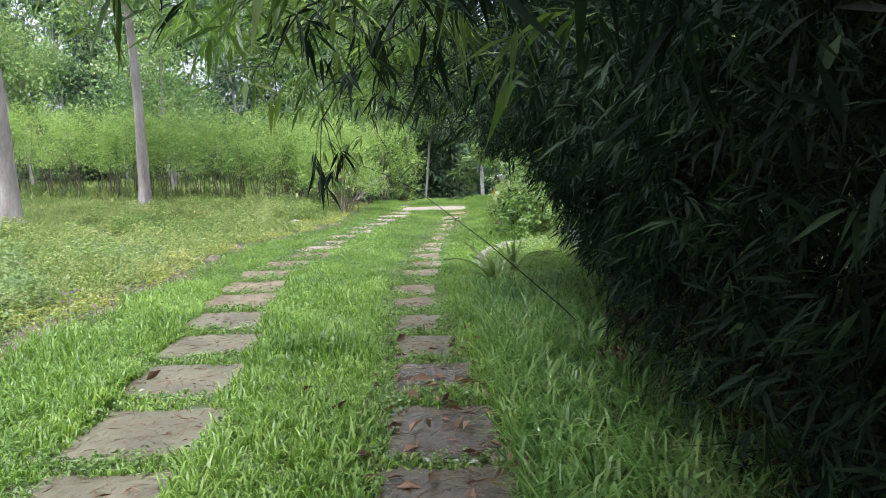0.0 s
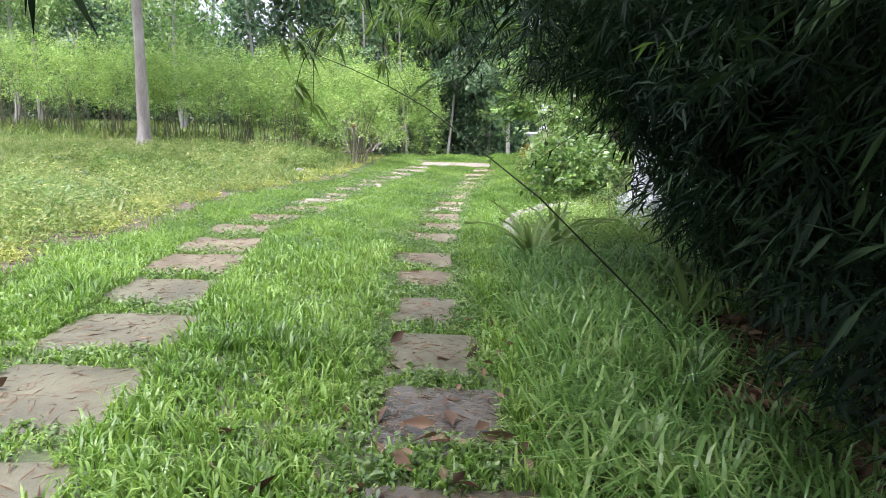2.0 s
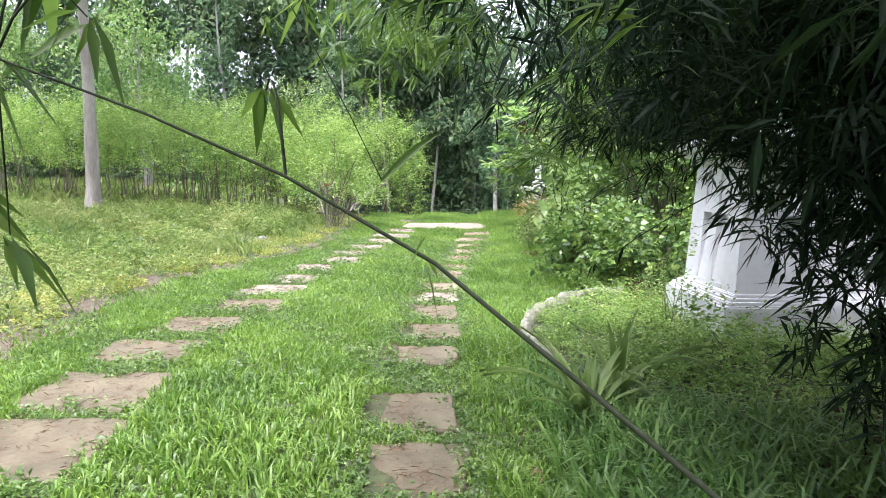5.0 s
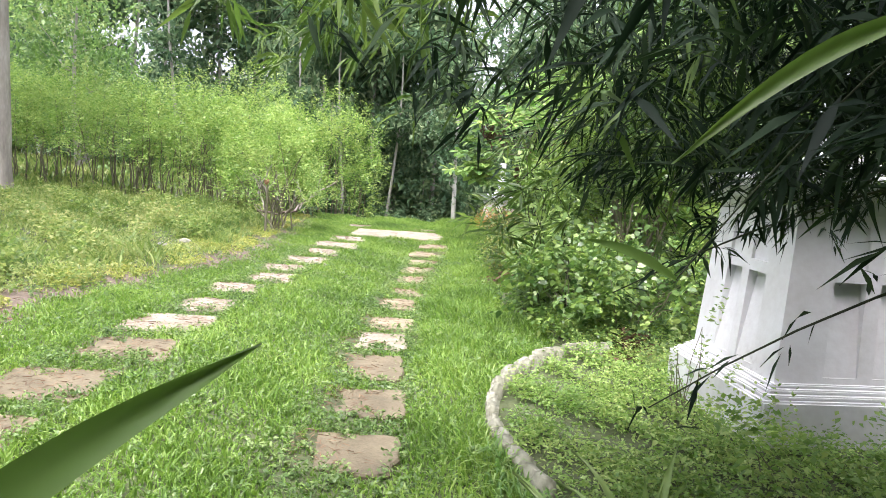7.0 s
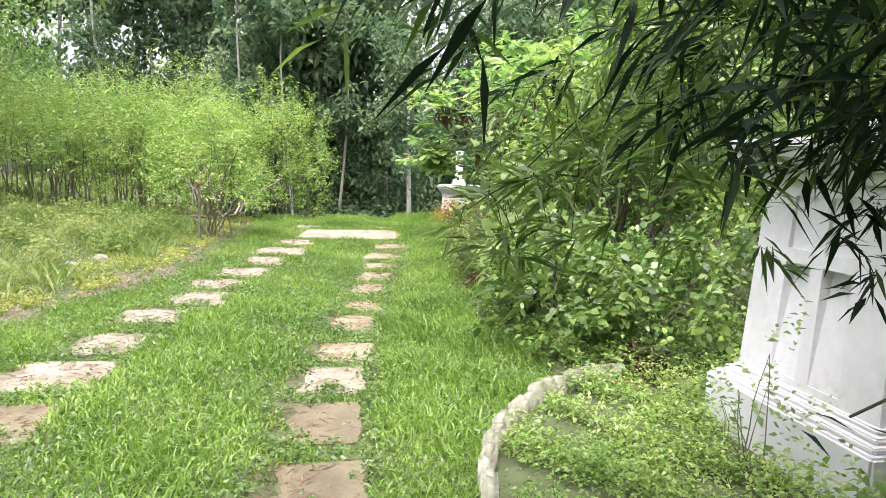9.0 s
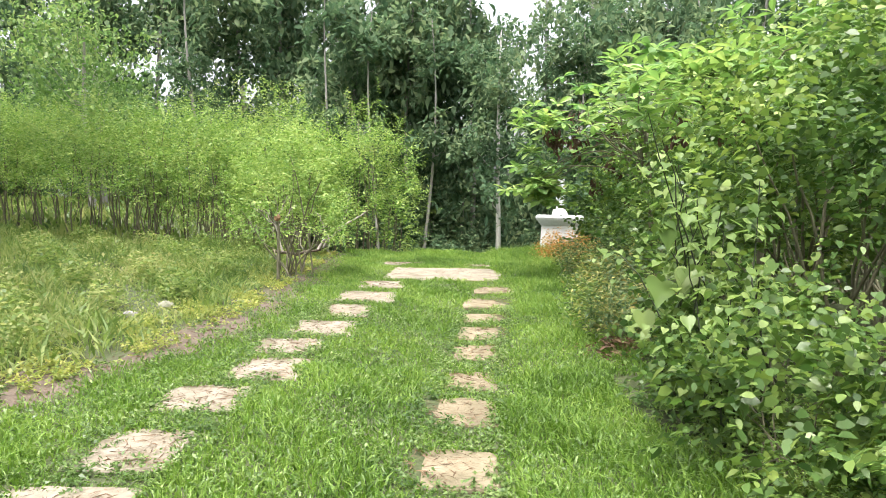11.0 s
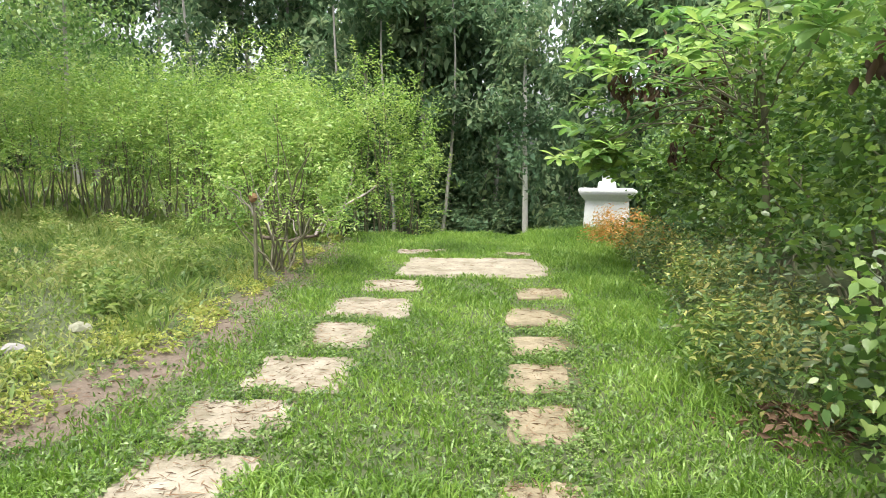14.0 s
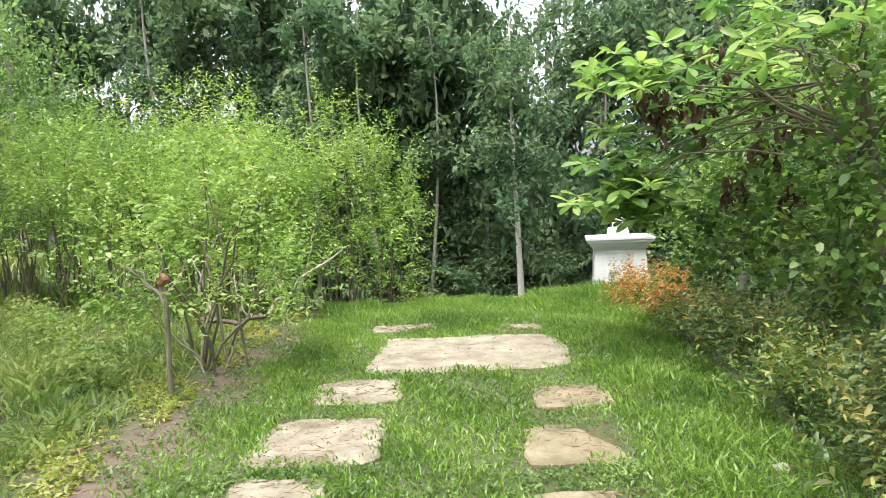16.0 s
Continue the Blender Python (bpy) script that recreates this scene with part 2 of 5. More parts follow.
# ---- mesh helpers ----
def raw_mesh(name, verts, faces):
    """A mesh from arrays: verts (n, 3), faces a list of index arrays of equal width."""
    me = bpy.data.meshes.new(name)
    verts = np.asarray(verts, np.float32)
    me.vertices.add(len(verts))
    me.vertices.foreach_set("co", verts.ravel())
    loops = np.concatenate([np.asarray(f, np.int32).ravel() for f in faces])
    sizes = np.concatenate([np.full(len(f), np.asarray(f).shape[1], np.int32) for f in faces])
    me.loops.add(len(loops))
    me.loops.foreach_set("vertex_index", loops)
    me.polygons.add(len(sizes))
    me.polygons.foreach_set("loop_start", np.concatenate([[0], np.cumsum(sizes)[:-1]]).astype(np.int32))
    me.update(calc_edges=True)
    return me


def mesh_part(name, me, mat, parent=None, label="", flat=False):
    ob = new(name, me)
    me.materials.append(mat)
    if not flat:
        me.polygons.foreach_set("use_smooth", np.ones(len(me.polygons), bool))
    if parent:
        ob.parent = parent
    if label:
        ob["label"] = label
    return ob


def part(name, bm, mat, parent=None, label="", flat=True):
    me = bpy.data.meshes.new(name)
    bm.to_mesh(me)
    bm.free()
    return mesh_part(name, me, mat, parent, label, flat)


def unit(v):
    return v / np.maximum(np.linalg.norm(v, axis=-1, keepdims=True), 1e-9)


def leaves(rng, base, way, length, width, fold=0.25, droop=0.2, simple=False, belly=0.42):
    """Leaf blades from base points along directions. Folded along the midrib, or flat four-cornered where simple."""
    n = len(base)
    way = unit(way)
    side = unit(np.cross(way, unit(rng.normal(size=(n, 3)) * 0.5 + np.array([0, 0, 1.0]))))
    up = np.cross(side, way)
    length, width = np.broadcast_to(length, n)[:, None], np.broadcast_to(width, n)[:, None]
    mid = base + way * length * belly
    tip = base + way * length - np.array([0, 0, 1.0]) * length * droop
    left, right = mid - side * width / 2 + up * width * fold, mid + side * width / 2 + up * width * fold
    if simple == "oval":
        near, far = base + way * length * 0.3, base + way * length * 0.68 - np.array([0, 0, 1.0]) * length * droop * 0.3
        half = side * width / 2 - up * width * fold
        v = np.stack([base, near + half * 0.85, far + half * 0.8, tip, far - half * 0.8 + 2 * up * width * fold, near - half * 0.85 + 2 * up * width * fold], 1).reshape(-1, 3)
        return v, [np.arange(n)[:, None] * 6 + np.arange(6)]
    if simple:
        v = np.stack([base, right, tip, left], 1).reshape(-1, 3)
        k = np.arange(n)[:, None] * 4
        return v, [k + np.array([0, 1, 2, 3])]
    v = np.stack([base, left, mid, right, tip], 1).reshape(-1, 3)
    k = np.arange(n)[:, None] * 5
    return v, [np.concatenate([k + np.array(f) for f in ((0, 2, 1), (0, 3, 2), (1, 2, 4), (2, 3, 4))])]


def joined(pieces):
    verts, faces, at = [], [], 0
    for v, fs in pieces:
        verts.append(v)
        faces += [f + at for f in fs]
        at += len(v)
    return np.concatenate(verts), faces


def tube(points, radii, sides=7, close=True):
    """A tapered tube along a line of points."""
    p = np.asarray(points, float)
    r = np.broadcast_to(np.asarray(radii, float), len(p))
    t = unit(np.gradient(p, axis=0))
    ref = np.array([0.31, 0.2, 0.93]) if abs(t[0][2]) < 0.8 else np.array([1.0, 0.1, 0.05])
    u = unit(np.cross(t, ref))
    w = np.cross(t, u)
    a = np.linspace(0, 2 * np.pi, sides, endpoint=False)
    ring = u[:, None] * np.cos(a)[None, :, None] + w[:, None] * np.sin(a)[None, :, None]
    v = (p[:, None] + ring * r[:, None, None]).reshape(-1, 3)
    i, j = np.meshgrid(np.arange(len(p) - 1), np.arange(sides), indexing="ij")
    i, j = i.ravel(), j.ravel()
    k = (j + 1) % sides
    return v, [np.stack([i * sides + j, i * sides + k, (i + 1) * sides + k, (i + 1) * sides + j], 1)]


def bend(a, b, rise=0.0, steps=8, wobble=0.0, rng=None):
    """Points from a to b, bowed upwards by rise."""
    s = np.linspace(0, 1, steps)[:, None]
    p = np.asarray(a, float) * (1 - s) + np.asarray(b, float) * s
    p[:, 2] += rise * (4 * s * (1 - s))[:, 0]
    if wobble and rng is not None:
        p[1:-1] += rng.normal(size=(steps - 2, 3)) * wobble
    return p


def thing(name, label, category, x=0.0, y=0.0, z=0.0, group="", kind=""):
    ob = new(name)
    ob.location = (x, y, z)
    return tagged(ob, label, category, group, kind)


# ---- ground ----
xs = np.concatenate([[-900, -400, -200, -100, -60, -40, -30, -24, -19, -15.5], np.arange(-13, 6.01, 0.25), [7, 9, 12, 16, 22, 30, 45, 70, 120, 250, 900]])
ys = np.concatenate([[-600, -250, -100, -50, -30, -18, -12, -8, -5, -3, -1.5], np.arange(0, 33.01, 0.25), [35, 38, 42, 47, 55, 70, 100, 160, 300, 900]])
gx, gy = np.meshgrid(xs, ys, indexing="ij")
gv = np.stack([gx, gy, height(gx, gy)], -1).reshape(-1, 3)
ni, nj = len(xs), len(ys)
gi, gj = (a.ravel() for a in np.meshgrid(np.arange(ni - 1), np.arange(nj - 1), indexing="ij"))
gq = np.stack([gi * nj + gj, (gi + 1) * nj + gj, (gi + 1) * nj + gj + 1, gi * nj + gj + 1], 1)
ground = mesh_part("ground", raw_mesh("ground", gv, [gq]), M_EARTH)
tagged(ground, "grassy earth with a bare trodden strip beside the lawn", "ground", kind="structure")

# ---- paving slabs of the two wheel tracks: x from, x to, y from, y to ----
LEFT = [(-1.74, -1.1, 1.5, 2.15), (-1.87, -1.24, 2.4, 3.02), (-1.98, -1.31, 3.22, 3.86), (-2.13, -1.42, 4.14, 4.77),
        (-2.23, -1.54, 5.04, 5.63), (-2.39, -1.7, 5.91, 6.52), (-2.53, -1.85, 6.75, 7.43), (-2.63, -1.87, 7.62, 8.24),
        (-2.7, -2.03, 8.6, 9.1), (-2.6, -1.95, 9.4, 9.93), (-2.45, -1.82, 10.27, 10.77), (-2.45, -1.78, 11.05, 11.62),
        (-2.24, -1.81, 11.87, 12.4), (-2.23, -1.72, 12.8, 13.33), (-1.98, -1.45, 13.55, 14.15), (-2.0, -1.44, 14.4, 14.9),
        (-1.86, -1.24, 15.1, 15.8), (-1.7, -1.21, 16.13, 16.85), (-1.73, -0.97, 17.1, 17.9), (-1.56, -0.92, 18.33, 18.97)]
RIGHT = [(-0.28, 0.3, 1.7, 2.3), (-0.3, 0.27, 2.45, 2.98), (-0.31, 0.24, 3.12, 3.78), (-0.35, 0.12, 4.1, 4.62),
         (-0.37, 0.02, 4.85, 5.42), (-0.45, -0.08, 5.7, 6.3), (-0.55, -0.12, 6.75, 7.3), (-0.66, -0.17, 7.55, 8.1),
         (-0.7, -0.14, 8.8, 9.25), (-0.62, -0.1, 9.6, 10.05), (-0.63, -0.12, 10.35, 10.9), (-0.62, -0.1, 11.15, 11.65),
         (-0.5, -0.02, 11.88, 12.36), (-0.44, 0.05, 12.86, 13.38), (-0.25, 0.1, 13.65, 14.1), (-0.15, 0.25, 14.6, 15.1),
         (-0.1, 0.4, 15.4, 15.95), (-0.02, 0.51, 16.25, 16.7), (0.02, 0.63, 17.1, 17.72), (0.2, 0.72, 18.1, 18.6)]
CROSS = [(-1.22, 0.66, 19.2, 20.75), (-1.38, -0.67, 21.25, 21.62), (0.1, 0.56, 20.98, 21.28)]
rng = np.random.default_rng(11)


def slab(x0, x1, y0, y1, name, label, category, group):
    """A stone slab with an irregular, rounded outline, sunk in the turf."""
    cx, cy, hx, hy = (x0 + x1) / 2, (y0 + y1) / 2, (x1 - x0) / 2 + 0.04, (y1 - y0) / 2 + 0.03
    early = cy < 8.4
    n = 44
    a = np.linspace(0, 2 * np.pi, n, endpoint=False) + 0.07
    c, s = np.cos(a), np.sin(a)
    p = 16 if early else 9
    ragged = 0.012 if early else 0.02
    rr = (np.abs(c) ** p + np.abs(s) ** p) ** (-1 / p) * (1 + rng.normal(size=n) * ragged + ragged * np.sin(3 * a + cy * 7) + ragged * np.sin(7 * a + cx * 9))
    bm = bmesh.new()
    rings = []
    for grow, z in ((1.0, -0.07), (1.0, 0.002), (0.965, 0.014)):
        rings.append([bm.verts.new((hx * rr[i] * c[i] * grow, hy * rr[i] * s[i] * grow, z + (0.004 * math.sin(5 * a[i] + cy) if z > 0 else 0))) for i in range(n)])
    for lo, hi in zip(rings, rings[1:]):
        for i in range(n):
            bm.faces.new((lo[i], lo[(i + 1) % n], hi[(i + 1) % n], hi[i]))
    bm.faces.new(rings[-1])
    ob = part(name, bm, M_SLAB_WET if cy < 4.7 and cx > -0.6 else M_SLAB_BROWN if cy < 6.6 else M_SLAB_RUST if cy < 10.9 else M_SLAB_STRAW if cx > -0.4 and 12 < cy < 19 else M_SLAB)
    ob.location = (cx, cy, ground_at(cx, cy))
    ob.rotation_euler = (0, 0, rng.normal() * 0.03)
    return tagged(ob, label, category, group)


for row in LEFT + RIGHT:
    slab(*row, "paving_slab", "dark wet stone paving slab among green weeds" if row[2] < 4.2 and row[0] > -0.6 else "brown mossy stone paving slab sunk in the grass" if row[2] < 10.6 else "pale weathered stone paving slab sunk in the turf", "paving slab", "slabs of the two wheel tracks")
slab(*CROSS[0], "paving_slab", "wide pale stone slab lying across both tracks", "paving slab", "slabs at the end of the tracks")
for row in CROSS[1:]:
    slab(*row, "paving_slab", "narrow pale stone slab half hidden by grass", "paving slab", "slabs at the end of the tracks")
SLABS = np.array(LEFT + RIGHT + CROSS)


def free_of_slabs(x, y, lap):
    ok = np.ones(len(x), bool)
    lap = lap + 0.01 * smooth(10, 12, y) + (0.12 + 0.2 * smooth(6, 8, y) * (1 - 0.6 * smooth(12, 13.5, y))) * np.clip(clumps(x, y, 7, 12) - 0.4, 0, 1) * (0.25 + 0.75 * smooth(5, 10, y)) * smooth(-0.2, 0.4, np.sin(23 * x + 3 * np.sin(9 * y)) + 0.6) + 0.016 * rng.normal(size=len(x))
    for x0, x1, y0, y1 in SLABS:
        ok &= ~((x > x0 + lap) & (x < x1 - lap) & (y > y0 + lap) & (y < y1 - lap))
    return ok


# ---- grass ----
def grass(name, rng, x, y, tall, wide, lean, mat, label, plain=False):
    n = len(x)
    base = np.stack([x, y, height(x, y) - 0.01], 1)
    a, b = rng.uniform(0, 2 * np.pi, n), rng.uniform(0, 2 * np.pi, n)
    side = np.stack([np.cos(a), np.sin(a), np.zeros(n)], 1) * (wide / 2)[:, None]
    out = np.stack([np.cos(b), np.sin(b), np.zeros(n)], 1)
    h, l = tall[:, None], (lean * tall * rng.uniform(0.2, 1.3, n))[:, None]
    up = np.array([0, 0, 1.0])
    mid = base + up * h * 0.6 + out * l * 0.35
    tip = base + up * h * (1 - 0.25 * np.minimum(l / h, 1.5)) + out * l
    if plain:
        v, f = np.stack([base, mid * 0.8 + base * 0.2 + side, tip, mid * 0.8 + base * 0.2 - side], 1).reshape(-1, 3), [np.arange(n)[:, None] * 4 + np.array([0, 1, 2, 3])]
    else:
        k = np.arange(n)[:, None] * 5
        v = np.stack([base - side, base + side, mid + side * 0.8, mid - side * 0.8, tip], 1).reshape(-1, 3)
        f = [k + np.array([0, 1, 2, 3]), k + np.array([3, 2, 4])]
    ob = mesh_part(name, raw_mesh(name, v, f), mat)
    return tagged(ob, label, "grass", kind="stuff")


def scatter(rng, n, x0, x1, y0, y1):
    return rng.uniform(x0, x1, n), rng.uniform(y0, y1, n)


def edge_left(y):
    return -3.32 + 1.0 * smooth(11.5, 16, y)


def edge_right(y):
    return np.interp(y, [0, 5, 8, 9, 10, 11, 12, 13, 16.5, 20.5, 25], [0.9, 0.95, 0.75, 0.42, 0.5, 1.2, 1.25, 1.0, 1.25, 1.55, 1.9])


def clumps(x, y, s, seed):
    return 0.5 + 0.25 * (np.sin(x * s + seed) * np.sin(y * s * 1.13 + seed * 2) + np.sin(x * s * 2.3 + y * s * 1.7 + seed * 3))


def in_track(x, y):
    """1 where the slabs lie, 0 on the strips beside and between them."""
    left = np.interp(y, [1.5, 8.6, 13, 18.5], [-1.42, -2.36, -1.95, -1.25])
    right = np.interp(y, [1.5, 9, 13, 18.5], [0.02, -0.42, -0.2, 0.45])
    return 1 - smooth(0.26, 0.4, np.minimum(np.abs(x - left), np.abs(x - right)))


def tufted(rng, n, per, x0, x1, y0, y1, spread):
    """Places in small tufts, and the way in which each blade leans out of its tuft."""
    cx, cy = scatter(rng, n, x0, x1, y0, y1)
    k = np.repeat(np.arange(n), per)
    dx, dy = rng.normal(size=(2, n * per)) * spread
    return cx[k] + dx, cy[k] + dy, np.arctan2(dy, dx) + rng.normal(size=n * per) * 0.6, np.repeat(rng.uniform(0.65, 1.25, n), per)


def blades(name, rng, x, y, way, tall, wide, lean, mat, label):
    """Upright grass blades that arch over at the tip: three joints, widest below the middle."""
    n = len(x)
    up, out = np.array([0, 0, 1.0]), np.stack([np.cos(way), np.sin(way), np.zeros(n)], 1)
    turn = way + np.pi / 2 + rng.normal(size=n) * 0.5
    side = np.stack([np.cos(turn), np.sin(turn), np.zeros(n)], 1) * (wide / 2)[:, None]
    base = np.stack([x, y, height(x, y) - 0.01], 1)
    h, l = tall[:, None], (tall * lean)[:, None]
    low, high = base + up * h * 0.45 + out * l * 0.12, base + up * h * 0.82 + out * l * 0.48
    tip = base + up * h * (1.0 - 0.3 * np.minimum(l / h, 1.6)) + out * l
    v = np.stack([base - side * 0.6, base + side * 0.6, low + side, low - side, high + side * 0.7, high - side * 0.7, tip], 1).reshape(-1, 3)
    k = np.arange(n)[:, None] * 7
    f = [np.concatenate([k + np.array([0, 1, 2, 3]), k + np.array([3, 2, 4, 5])]), k + np.array([5, 4, 6])]
    return tagged(mesh_part(name, raw_mesh(name, v, f), mat), label, "grass", kind="stuff")


x, y, way, size = tufted(rng, 14500, 9, -3.7, 1.4, 0.9, 8.2, 0.024)
keep = (x > edge_left(y) + rng.normal(size=len(x)) * 0.15) & (x < edge_right(y) + 0.2) & free_of_slabs(x, y, -0.005)
x, y, way, size = x[keep], y[keep], way[keep], size[keep]
tall = np.interp(y, [1, 6, 8.2], [0.125, 0.11, 0.085]) * size * (0.5 + 0.9 * clumps(x, y, 2.6, 1)) * rng.uniform(0.5, 1.3, len(x)) * (1 - 0.55 * in_track(x, y))
blades("lawn_grass", rng, x, y, way, tall, rng.uniform(0.007, 0.015, len(x)), rng.uniform(0.15, 1.1, len(x)), M_GRASS, "lush upright green lawn grass between the wheel tracks")
x, y = scatter(rng, 115000, -3.6, 1.4, 8.0, 14)
keep = (x > edge_left(y) + rng.normal(size=len(x)) * 0.15) & (x < edge_right(y)) & free_of_slabs(x, y, 0.0)
x, y = x[keep], y[keep]
tall = 0.068 * (0.5 + 0.9 * clumps(x, y, 3, 1)) * rng.uniform(0.5, 1.35, len(x)) * (1 - 0.4 * in_track(x, y)) * (1 + 0.5 * smooth(-0.1, 0.4, x))
grass("lawn_grass", rng, x, y, tall, rng.uniform(0.007, 0.016, len(x)), 1.0, M_GRASS, "short green lawn grass growing round the paving slabs")
x, y = scatter(rng, 180000, -3.6, 2.4, 13.8, 26)
keep = (x > edge_left(y) + 0.05 + rng.normal(size=len(x)) * 0.18) & (x < edge_right(y) + 0.35) & free_of_slabs(x, y, 0.02)
x, y = x[keep], y[keep]
tall = 0.062 * (0.5 + 0.9 * clumps(x, y, 3, 2)) * rng.uniform(0.5, 1.35, len(x)) * np.interp(y, [13, 21, 24], [1, 1.1, 2.2]) * (1 + 0.7 * smooth(0.5, 1.1, x)) * (1 - 0.3 * in_track(x, y))
grass("lawn_grass", rng, x, y, tall, rng.uniform(0.008, 0.017, len(x)), 0.9, M_GRASS, "short bright green lawn grass around pale slabs", True)
x, y, way, size = tufted(rng, 3300, 10, 0.3, 1.75, 1.2, 9.0, 0.035)
keep = (rng.uniform(size=len(x)) < smooth(0.2, 0.6, x) * (0.45 + clumps(x, y, 3, 5))) & (np.hypot(x - 1.15, y - 4.4) > 0.2) & (np.hypot(x - 1.45, y - 5.35) > 0.3) & (x < np.interp(y, [7, 8, 9], [1.75, 0.75, 0.45])) & (rng.uniform(size=len(x)) > 0.8 * smooth(1.0, 1.35, x) * (1 - smooth(6, 7, y)))
x, y, way, size = x[keep], y[keep], way[keep], size[keep]
tall = rng.uniform(0.12, 0.32, len(x)) * size * np.interp(y, [0, 7, 8], [1, 1, 0.55])
blades("verge_grass", rng, x, y, way, tall, rng.uniform(0.009, 0.019, len(x)), rng.uniform(0.3, 1.2, len(x)), M_TALLGRASS, "long arching green grass beside the bamboo")
x, y = scatter(rng, 170000, -15, -2.9, 1.5, 27)
keep = x < edge_left(y) - 0.5 + rng.normal(size=len(x)) * 0.16 - 0.25 * clumps(x, y, 1.7, 17)
x, y = x[keep], y[keep]
tall = rng.uniform(0.06, 0.4, len(x)) * (0.12 + 1.35 * clumps(x, y, 1.1, 3) * clumps(x, y, 3.1, 4) ** 0.5) * np.where((x < -3) & (y < 8), 1.4, 1.0)
grass("meadow_grass", rng, x, y, tall, rng.uniform(0.012, 0.036, len(x)), 1.0, M_MEADOW, "rough meadow grass and weeds beyond the bare strip", True)
x, y = scatter(rng, 36000, -50, 34, 24, 50)
keep = (x < -6) | (x > 9)
x, y = x[keep], y[keep]
grass("far_grass", rng, x, y, rng.uniform(0.2, 0.6, len(x)), rng.uniform(0.05, 0.12, len(x)), 0.7, M_MEADOW, "tall rough grass below the wood", True)

# ---- low weeds: many small leaves on short stalks ----
def weeds(name, rng, x, y, tall, size, mat, label, per=9):
    n = len(x)
    k = np.repeat(np.arange(n), per)
    root = np.stack([x, y, height(x, y)], 1)[k]
    up = rng.uniform(0.15, 1, (n * per, 1)) * tall[k][:, None]
    at = root + np.concatenate([rng.normal(size=(n * per, 2)) * 0.25 * tall[k][:, None], up], 1)
    way = rng.normal(size=(n * per, 3)) * np.array([1, 1, 0.4]) + np.array([0, 0, 0.35])
    s = size * rng.uniform(0.6, 1.4, n * per)
    v, f = leaves(rng, at, way, s, s * 0.45, simple=True)
    return tagged(mesh_part(name, raw_mesh(name, v, f), mat), label, "weeds", kind="stuff")


x, y = scatter(rng, 6500, -9, -3.1, 2, 13)
keep = (x < edge_left(y) - 0.2) & (rng.uniform(size=len(x)) < clumps(x, y, 1.3, 7) * 1.1)
weeds("meadow_weeds", rng, x[keep], y[keep], rng.uniform(0.15, 0.42, keep.sum()), 0.05, M_MEADOW, "leafy green weeds standing in the meadow")
x, y = scatter(rng, 15000, -4.6, -2.3, 6, 24)
line = edge_left(y) - 0.75
keep = (np.abs(x - line) < 0.5) & (clumps(x, y, 2.6, 8) + 0.2 * rng.normal(size=len(x)) > 0.56)
weeds("yellow_weeds", rng, x[keep], y[keep], rng.uniform(0.03, 0.09, keep.sum()), 0.042, M_YELLOW, "low yellowish creeping weeds on bare soil", 8)
x, y = scatter(rng, 13000, -9, -2.6, 12, 24)
keep = (x < edge_left(y) - 1.1) & (clumps(x, y, 2.1, 9) > 0.66)
weeds("meadow_weeds", rng, x[keep], y[keep], rng.uniform(0.08, 0.36, keep.sum()) * (0.4 + clumps(x[keep], y[keep], 2.1, 9)), 0.075, M_MEADOW, "soft green weeds in front of the shrubs")
x, y = scatter(rng, 13000, 0.4, 3.4, 8.2, 12.6)
keep = (clumps(x, y, 4.5, 31) > 0.42) & (x > edge_right(y) + 0.12) & ~((x > 1.9) & (y > 9.1) & (y < 10.4))
weeds("bed_weeds", rng, x[keep], y[keep], rng.uniform(0.04, 0.22, keep.sum()), 0.031, M_SHRUB, "small-leaved green ground cover in the planting bed", 8)

x, y = scatter(rng, 2600, 1.0, 3.8, 5.8, 8.6)
keep = (clumps(x, y, 3.5, 33) > 0.3) & (x > np.interp(y, [5.8, 8.6], [1.5, 0.8]))
weeds("bed_weeds", rng, x[keep], y[keep], rng.uniform(0.05, 0.26, keep.sum()), 0.038, M_SHRUB, "leafy weeds in the shade beside the bamboo", 9)
x, y = scatter(rng, 9000, 0.9, 4.0, 11, 24.5)
keep = (x > edge_right(y) - 0.05 + 0.4 * smooth(13, 14, y)) & (x < edge_right(y) + 1.1) & (rng.uniform(size=len(x)) < 0.75)
weeds("edge_weeds", rng, x[keep], y[keep], rng.uniform(0.06, 0.35, keep.sum()), 0.055, M_HEDGE, "leafy weeds along the foot of the hedge", 8)

x, y = scatter(rng, 22000, -3.2, 1.2, 1.0, 17)
keep = (x > edge_left(y)) & (x < edge_right(y)) & free_of_slabs(x, y, -0.01) & (rng.uniform(size=len(x)) < 0.25 + 0.75 * in_track(x, y))
weeds("lawn_weeds", rng, x[keep], y[keep], rng.uniform(0.03, 0.085, keep.sum()), 0.03, M_WEED, "small-leaved green weeds between the slabs", 8)

x, y = scatter(rng, 5000, -7.5, -3.5, 3, 10)
keep = (x < edge_left(y) - 0.75 - 0.2 * rng.uniform(size=len(x))) & (clumps(x, y, 1.4, 21) > 0.42) & (x > -4.8 - 0.4 * (y - 3))
weeds("tall_weeds", rng, x[keep], y[keep], rng.uniform(0.15, 0.42, keep.sum()), 0.065, M_SHRUB2, "bushy green weeds beside the bare strip", 11)
x = np.array([-3.62, -3.6, -3.66])
weeds("violet_flower", rng, x, np.array([6.4, 6.43, 6.42]), np.array([0.3, 0.32, 0.28]), 0.035, M_FLOWER, "small violet flower among the weeds", 7)

